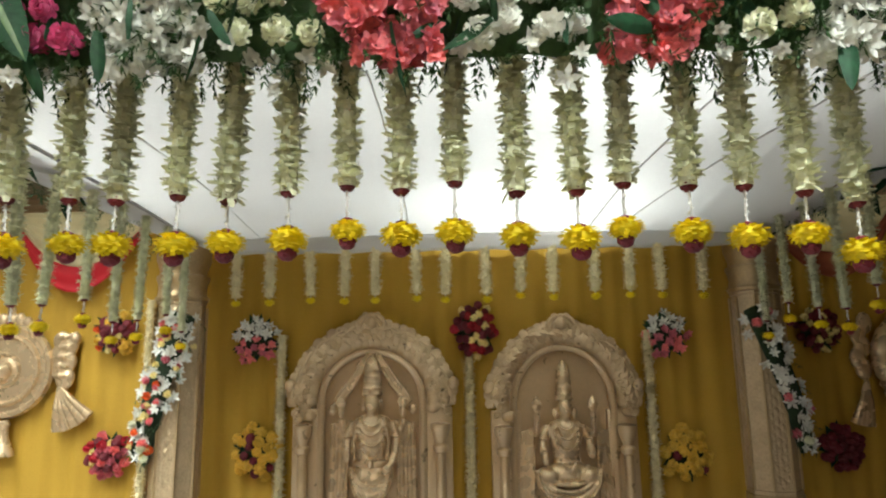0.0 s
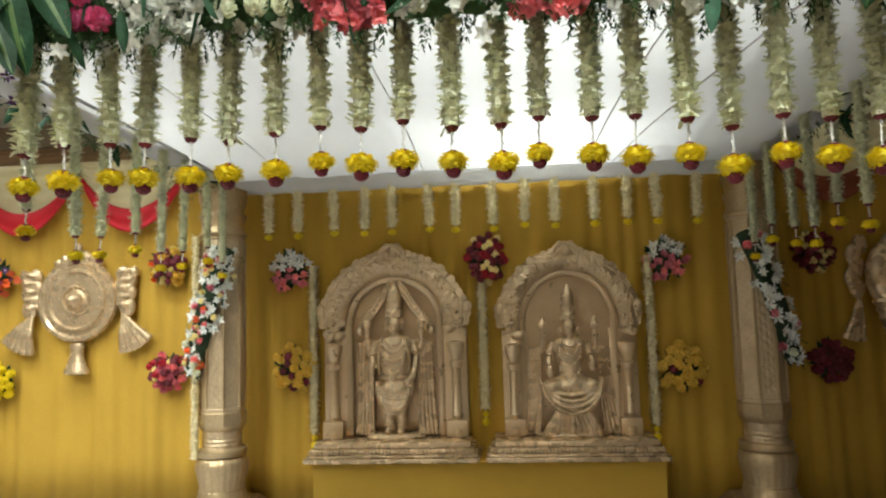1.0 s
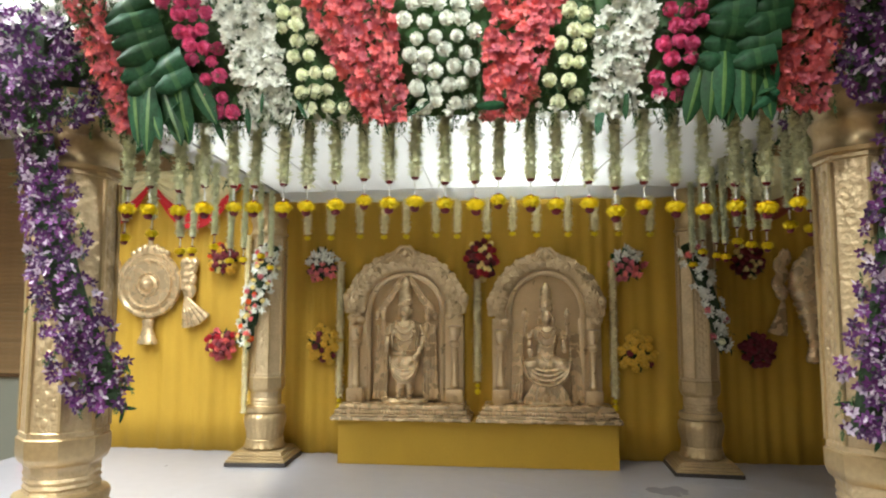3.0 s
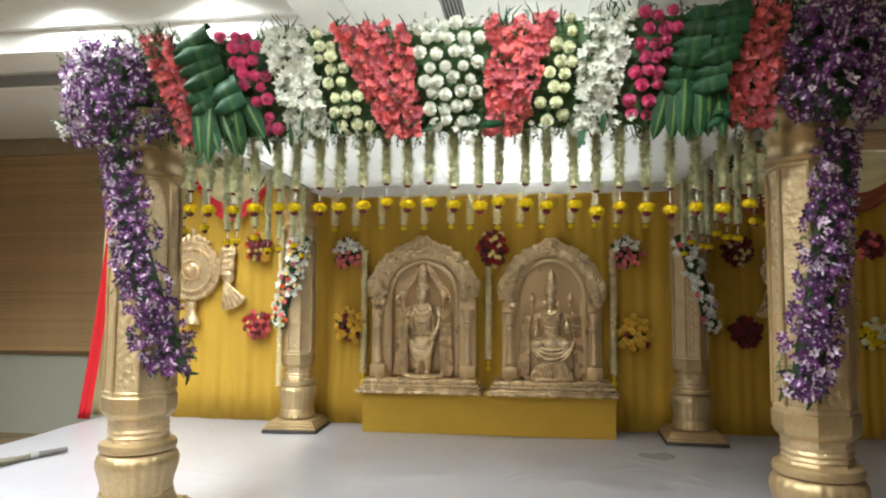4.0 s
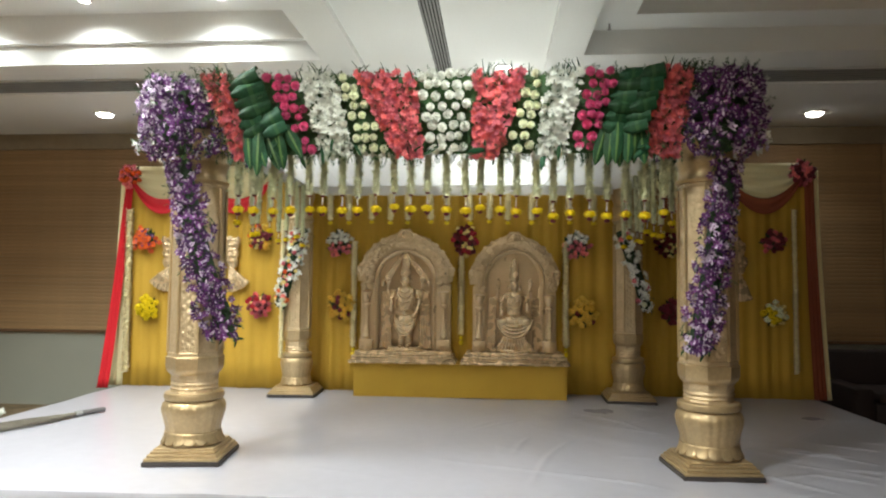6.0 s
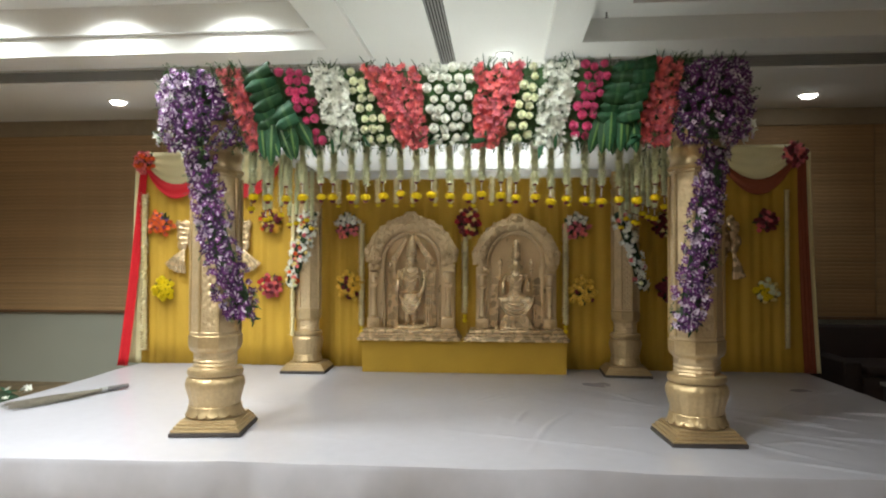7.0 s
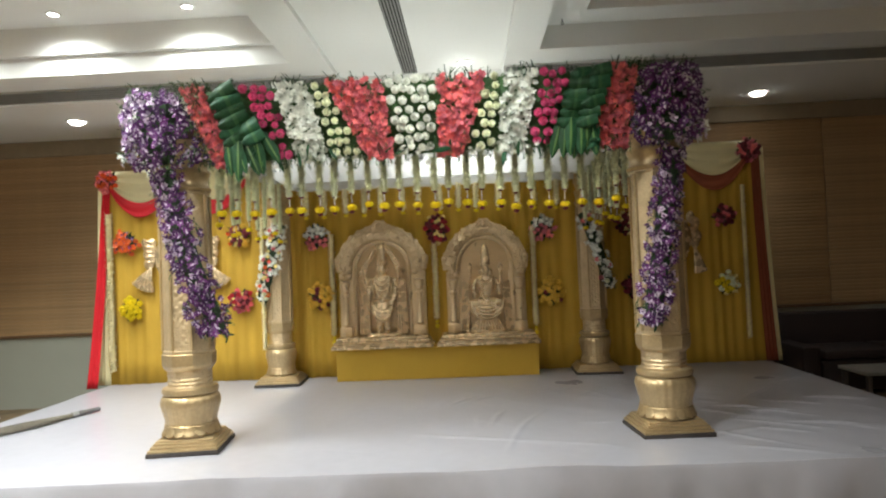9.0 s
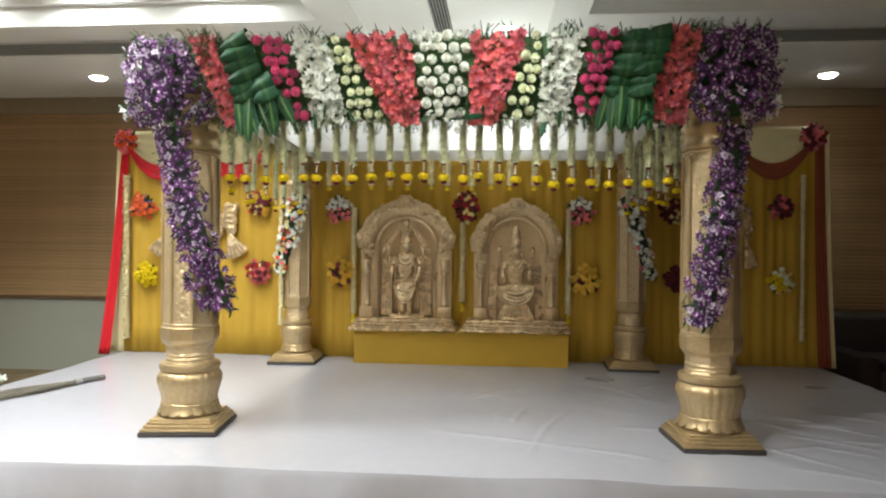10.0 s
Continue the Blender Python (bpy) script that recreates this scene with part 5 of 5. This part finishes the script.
for k in range(44):
    x = q.choice((q.uniform(-.80, -.08), q.uniform(.10, 1.12)))
    piece("filler_bloom", q.choice(GLAD_WHITE + LILY), VAL, (x, q.uniform(.0, .10), q.uniform(2.06, 2.17)), (q.uniform(-.8, .8), -1, q.uniform(-1, .3)), q.uniform(0, 360), q.uniform(.45, .8))
tagged(part("fern_fringe", bm, FERN, VAL, "fine hanging fern"), kind="stuff")
for k in range(26):
    x = q.uniform(-1.25, 1.7)
    piece("leaf", LEAF_SMALL[k % 2], VAL, (x, q.uniform(-.04, .05), q.uniform(2.14, 2.2)), (q.uniform(-1, 1), q.uniform(-1, .5), q.uniform(-.3, .5)), q.uniform(0, 360), q.uniform(.6, 1))

# ---- orchid clusters on the front corners ----
def cluster(x0, x1, z0, z1, y0, y1, pale_side, label, slant=0.0):
    q = random.Random(int(x0 * 100))
    c = thing("orchid_cluster", ((x0 + x1) / 2, (y0 + y1) / 2, z0), label, "orchid cluster", "corner orchid clusters")
    bm = box(bmesh.new(), x0 + .06 - min(0, slant), x1 - .06 - max(0, slant), y0 + .06, y1 - .05, z0 + .06, z1 - .04, .09)
    part("foam_body", bm, FOAM, c)
    bm = bmesh.new()
    for k in range(110):
        x, z = q.uniform(x0, x1), q.uniform(z0, z1)
        fern_tuft(bm, (x, y0 + .03, z), (q.uniform(-.8, .8), -.8, q.uniform(-.6, .7)), q.uniform(.06, .11), q)
        fern_tuft(bm, (q.uniform(x0, x1), q.uniform(y0, y1), z1 - .03), (q.uniform(-.6, .6), q.uniform(-.6, .2), 1), q.uniform(.06, .12), q)
    tagged(part("fern", bm, FERN, c), kind="stuff")
    for k in range(300):
        x, z = q.uniform(x0 - .02, x1 + .02), z0 + (z1 - z0) * ((k * .618034) % 1)
        hx, hz, mx, mz = (x1 - x0) / 2, (z1 - z0) / 2, (x0 + x1) / 2, (z0 + z1) / 2
        far = (abs((x - mx) / hx) ** 3.5 + abs((z - mz) / hz) ** 3.5) ** (1 / 3.5)
        if far > 1:
            x, z = mx + (x - mx) / far * q.uniform(.9, 1.04), mz + (z - mz) / far * q.uniform(.9, 1.04)
        if slant > 0:
            x = x0 + (x - x0) * (1 - slant * (z - z0) / (z1 - z0) / (x1 - x0))
        else:
            x = x1 - (x1 - x) * (1 + slant * (z - z0) / (z1 - z0) / (x1 - x0))
        pale = ORCHID_PALE[:1] * (8 if (x - mx) * pale_side > .17 and pale_side < 0 else 1)
        piece("orchid", q.choice(ORCHID * 3 + pale), c, (x, y0 - .05 + .13 * min(1, far) ** 2.5 + q.uniform(-.06, .03), z), ((x - mx) * 2 + q.uniform(-.8, .8), -1, (z - mz) * 1.6 + q.uniform(-.8, .5)), q.uniform(0, 360), q.uniform(.7, 1.3))
    for sx, xx in ((-1, x0), (1, x1)):
        for k in range(110 if sx == pale_side else 60):
            z, y = z0 + (z1 - z0) * (.06 + .86 * ((k * .618034) % 1)), q.uniform(y0 + .04, y1)
            ms = ORCHID_PALE + LILY if sx == pale_side else ORCHID
            shift = -slant * (z - z0) / (z1 - z0) if (sx > 0) == (slant > 0) else 0
            piece("orchid", q.choice(ms), c, (xx + shift + sx * q.uniform(-.03, .04), y, z), (sx, q.uniform(-.9, .5), q.uniform(-.8, .6)), q.uniform(0, 360), q.uniform(.75, 1.1))


cluster(-1.875, -1.29, 2.09, 2.67, -.09, .56, -1, "shaggy purple orchid cluster with pale side on the pillar top", .19)
cluster(1.76, 2.28, 2.10, 2.67, -.08, .60, 1, "shaggy purple orchid cluster on the pillar top", -.09)

# ---- flower bands down the pillars ----
def band(key, xa, za, xb, zb, half, meshes, n, name, label, category, rad=.20, leafy=14, size=1.0):
    px, py = PILLARS[key]
    q = random.Random(n)
    b = thing("flower_band", (px, py - rad, (za + zb) / 2), label, category, "pillar flower bands")

    def spot(t, w, lift):
        x = xa + (xb - xa) * t + half * w
        d = x - px
        c = min(rad * .98, abs(xa + (xb - xa) * t - px))
        y = py - math.sqrt(rad * rad - c * c) + .07 * w * w
        if abs(d) < rad:
            y = min(y, py - math.sqrt(rad * rad - d * d))
        return Vector((x, y - lift, za + (zb - za) * t)), Vector((max(-1, min(1, d / rad)) * .9, -1, 0))
    bm = bmesh.new()
    pts = [spot(k / 14, 0, .025)[0] for k in range(15)]
    tube(bm, pts, half * .62, 9, flat=.4)
    part("foam_core", bm, FOAM, b)
    bm = bmesh.new()
    for k in range(n // 3):
        p, d = spot(q.random(), q.uniform(-.9, .9), .03)
        fern_tuft(bm, p, d + Vector((q.uniform(-.6, .6), 0, q.uniform(-.7, .5))), q.uniform(.05, .1), q)
    tagged(part("fern", bm, FERN, b), kind="stuff")
    for k in range(n):
        t = (k + q.random()) / n
        w = q.uniform(-1, 1)
        taper = 1 - .35 * max(0, t - .85) / .15
        p, d = spot(t, w * taper, .035 + .05 * (1 - w * w) + q.uniform(-.015, .02))
        piece(name, q.choice(meshes), b, p, d + Vector((q.uniform(-.7, .7), 0, q.uniform(-.7, .5))), q.uniform(0, 360), size * q.uniform(.75, 1.12))
    for k in range(leafy):
        p, d = spot(q.uniform(.9, 1.01), q.uniform(-.6, .6), .03)
        piece("leaf", LEAF_SMALL[k % 2], b, p, d + Vector((q.uniform(-.4, .4), 0, q.uniform(-.2, .4))), q.uniform(180, 360), q.uniform(.3, .5))


band("fl", -1.635, 2.09, -1.335, .86, .130, ORCHID * 5 + ORCHID_PALE, 310, "orchid", "slanting band of purple orchids down the gold pillar", "orchid band")
band("fr", 2.105, 2.09, 1.90, .82, .112, ORCHID * 3 + ORCHID_PALE, 300, "orchid", "slanting band of purple and pale orchids down the gold pillar", "orchid band")
band("bl", -1.57, 1.86, -1.83, 1.0, .115, LILY * 3 + BUD_ORANGE + BUD_CORAL * 2 + BUD_YELLOW * 3 + MUM_LIME[:1], 96, "bloom", "slanting band of white, coral and yellow blooms on the pillar", "flower band", rad=.165, leafy=8, size=.92)
band("br", 1.93, 1.84, 2.22, .98, .10, LILY * 5 + BUD_CORAL + MUM_LIME[:1], 54, "bloom", "slanting band of white lilies and dark leaves on the pillar", "flower band", rad=.165, leafy=16)

# greenery along the side beams
for x in (-1.70, 2.11):
    q = random.Random(int(x * 10))
    g = thing("greenery_swag", (x, 1.7, 2.33), "dark green leaf and fern greenery along the side beam", "greenery", "side beam greenery")
    bm = bmesh.new()
    box(bm, x - .04, x + .04, .62, 2.85, 2.38, 2.50, .02)
    part("foam_body", bm, FOAM, g)
    bm = bmesh.new()
    for k in range(150):
        fern_tuft(bm, (x + q.uniform(-.06, .06), q.uniform(.6, 2.85), q.uniform(2.28, 2.5)), (q.uniform(-1, 1), q.uniform(-.6, .6), q.uniform(-.6, .6)), q.uniform(.07, .14), q)
    tagged(part("fern", bm, FERN, g), kind="stuff")
    for k in range(70):
        piece("leaf", LEAF_SMALL[k % 2], g, (x + q.uniform(-.07, .07), q.uniform(.6, 2.85), q.uniform(2.33, 2.5)), (q.uniform(-1, 1), q.uniform(-1, .3), q.uniform(-.5, .6)), q.uniform(0, 360), q.uniform(.8, 1.3))

# ---- loose things ----
def broom():
    b = thing("broom", (-3.4, 1.2, 0.01), "straw broom with a bound handle lying on the plastic sheet", "broom")
    a, e = Vector((-3.14, 1.74, .035)), Vector((-3.62, .76, .03))
    d = (e - a).normalized()
    part("handle", tube(bmesh.new(), [a, a + d * .12, a + d * .26], lambda t: .022 + .004 * t, 10), mat("broom_grip", (.12, .11, .11), .6, 0, .3), b, "dark grey bound grip")
    part("binding", tube(bmesh.new(), [a + d * .22, a + d * .25, a + d * .28], .027, 10), GREY_METAL, b)
    q = random.Random(5)
    bm = bmesh.new()
    for k in range(150):
        s = Vector((q.uniform(-1, 1), q.uniform(-1, 1), 0)) * .02 + Vector((0, 0, q.uniform(-.015, .015)))
        w = Vector((d.y, -d.x, 0)) * q.uniform(-.13, .13)
        end = e + w + d * q.uniform(-.08, .05) + Vector((0, 0, q.uniform(-.022, .02)))
        tube(bm, [a + d * .24 + s * .8, (a + d * .24 + end) / 2 + s * .5 + w * .25, end], lambda t: .0028 * (1 - .6 * t), 4)
    tagged(part("straw", bm, STRAW, b, "thin dry straw"), kind="stuff")


def flower_heap():
    q = random.Random(8)
    h = thing("flower_heap", (-4.95, 2.0, FLOOR), "heap of leftover leaves and white flowers beside the stage", "flower heap")
    bm = bmesh.new()

    def fn(u, v):
        a, r = 2 * math.pi * u, v
        return (-5.0 + .75 * r * math.cos(a), 1.9 + .75 * r * math.sin(a), FLOOR + .38 * (1 - r * r) + .05 * noise.noise(Vector((5 * r * math.cos(a), 5 * r * math.sin(a), 0))) * (r > .02))
    grid(bm, fn, 26, 8)
    part("stem_pile", bm, FOAM, h)
    for k in range(150):
        a, r = q.uniform(0, 6.283), math.sqrt(q.random())
        z = FLOOR + .40 * (1 - r * r)
        piece("leaf", LEAF_SMALL[k % 2], h, (-5.0 + .75 * r * math.cos(a), 1.9 + .75 * r * math.sin(a), z), (q.uniform(-1, 1), q.uniform(-1, .4), q.uniform(.2, 1)), q.uniform(0, 360), q.uniform(.6, 1.0))
    for k in range(26):
        a, r = q.uniform(0, 6.283), .8 * math.sqrt(q.random())
        piece("bloom", q.choice(LILY + GLAD_WHITE), h, (-4.75 + .75 * r * math.cos(a), 1.9 + .75 * r * math.sin(a), FLOOR + .44 * (1 - r * r)), (q.uniform(-1, 1), q.uniform(-1, .2), 1), q.uniform(0, 360), q.uniform(1, 1.6))


def sofa():
    s = thing("sofa", (5.6, 3.75, FLOOR), "dark upholstered sofa against the wall beside the stage", "sofa")
    for x in (4.62, 6.55):
        for y in (3.35, 4.1):
            part("leg", lathe(bmesh.new(), [(.025, 0), (.035, .08)], 12, (x, y, FLOOR)), PLINTH, s)
    part("seat", box(bmesh.new(), 4.72, 6.45, 3.25, 4.0, FLOOR + .08, FLOOR + .44, .04), DARK, s)
    part("backrest", box(bmesh.new(), 4.55, 6.62, 3.96, 4.22, FLOOR + .08, .50, .05), DARK, s)
    for x in (4.5, 6.45):
        part("armrest", box(bmesh.new(), x, x + .22, 3.25, 4.02, FLOOR + .08, .16, .05), DARK, s)
    for x in (4.74, 5.60):
        part("seat_cushion", box(bmesh.new(), x, x + .84, 3.22, 3.94, FLOOR + .442, FLOOR + .56, .04), DARK, s)


def low_table():
    t = thing("low_table", (5.15, 2.75, FLOOR), "small low table with a grey top beside the sofa", "table")
    part("tabletop", box(bmesh.new(), 4.75, 5.75, 2.45, 3.0, -.06, -.02, .008), mat("grey_top", (.22, .21, .19), .5, 0, .2), t)
    for x in (4.8, 5.7):
        for y in (2.5, 2.95):
            part("leg", box(bmesh.new(), x - .025, x + .025, y - .025, y + .025, FLOOR, -.061, .004), PLINTH, t)


broom()
flower_heap()
sofa()
low_table()
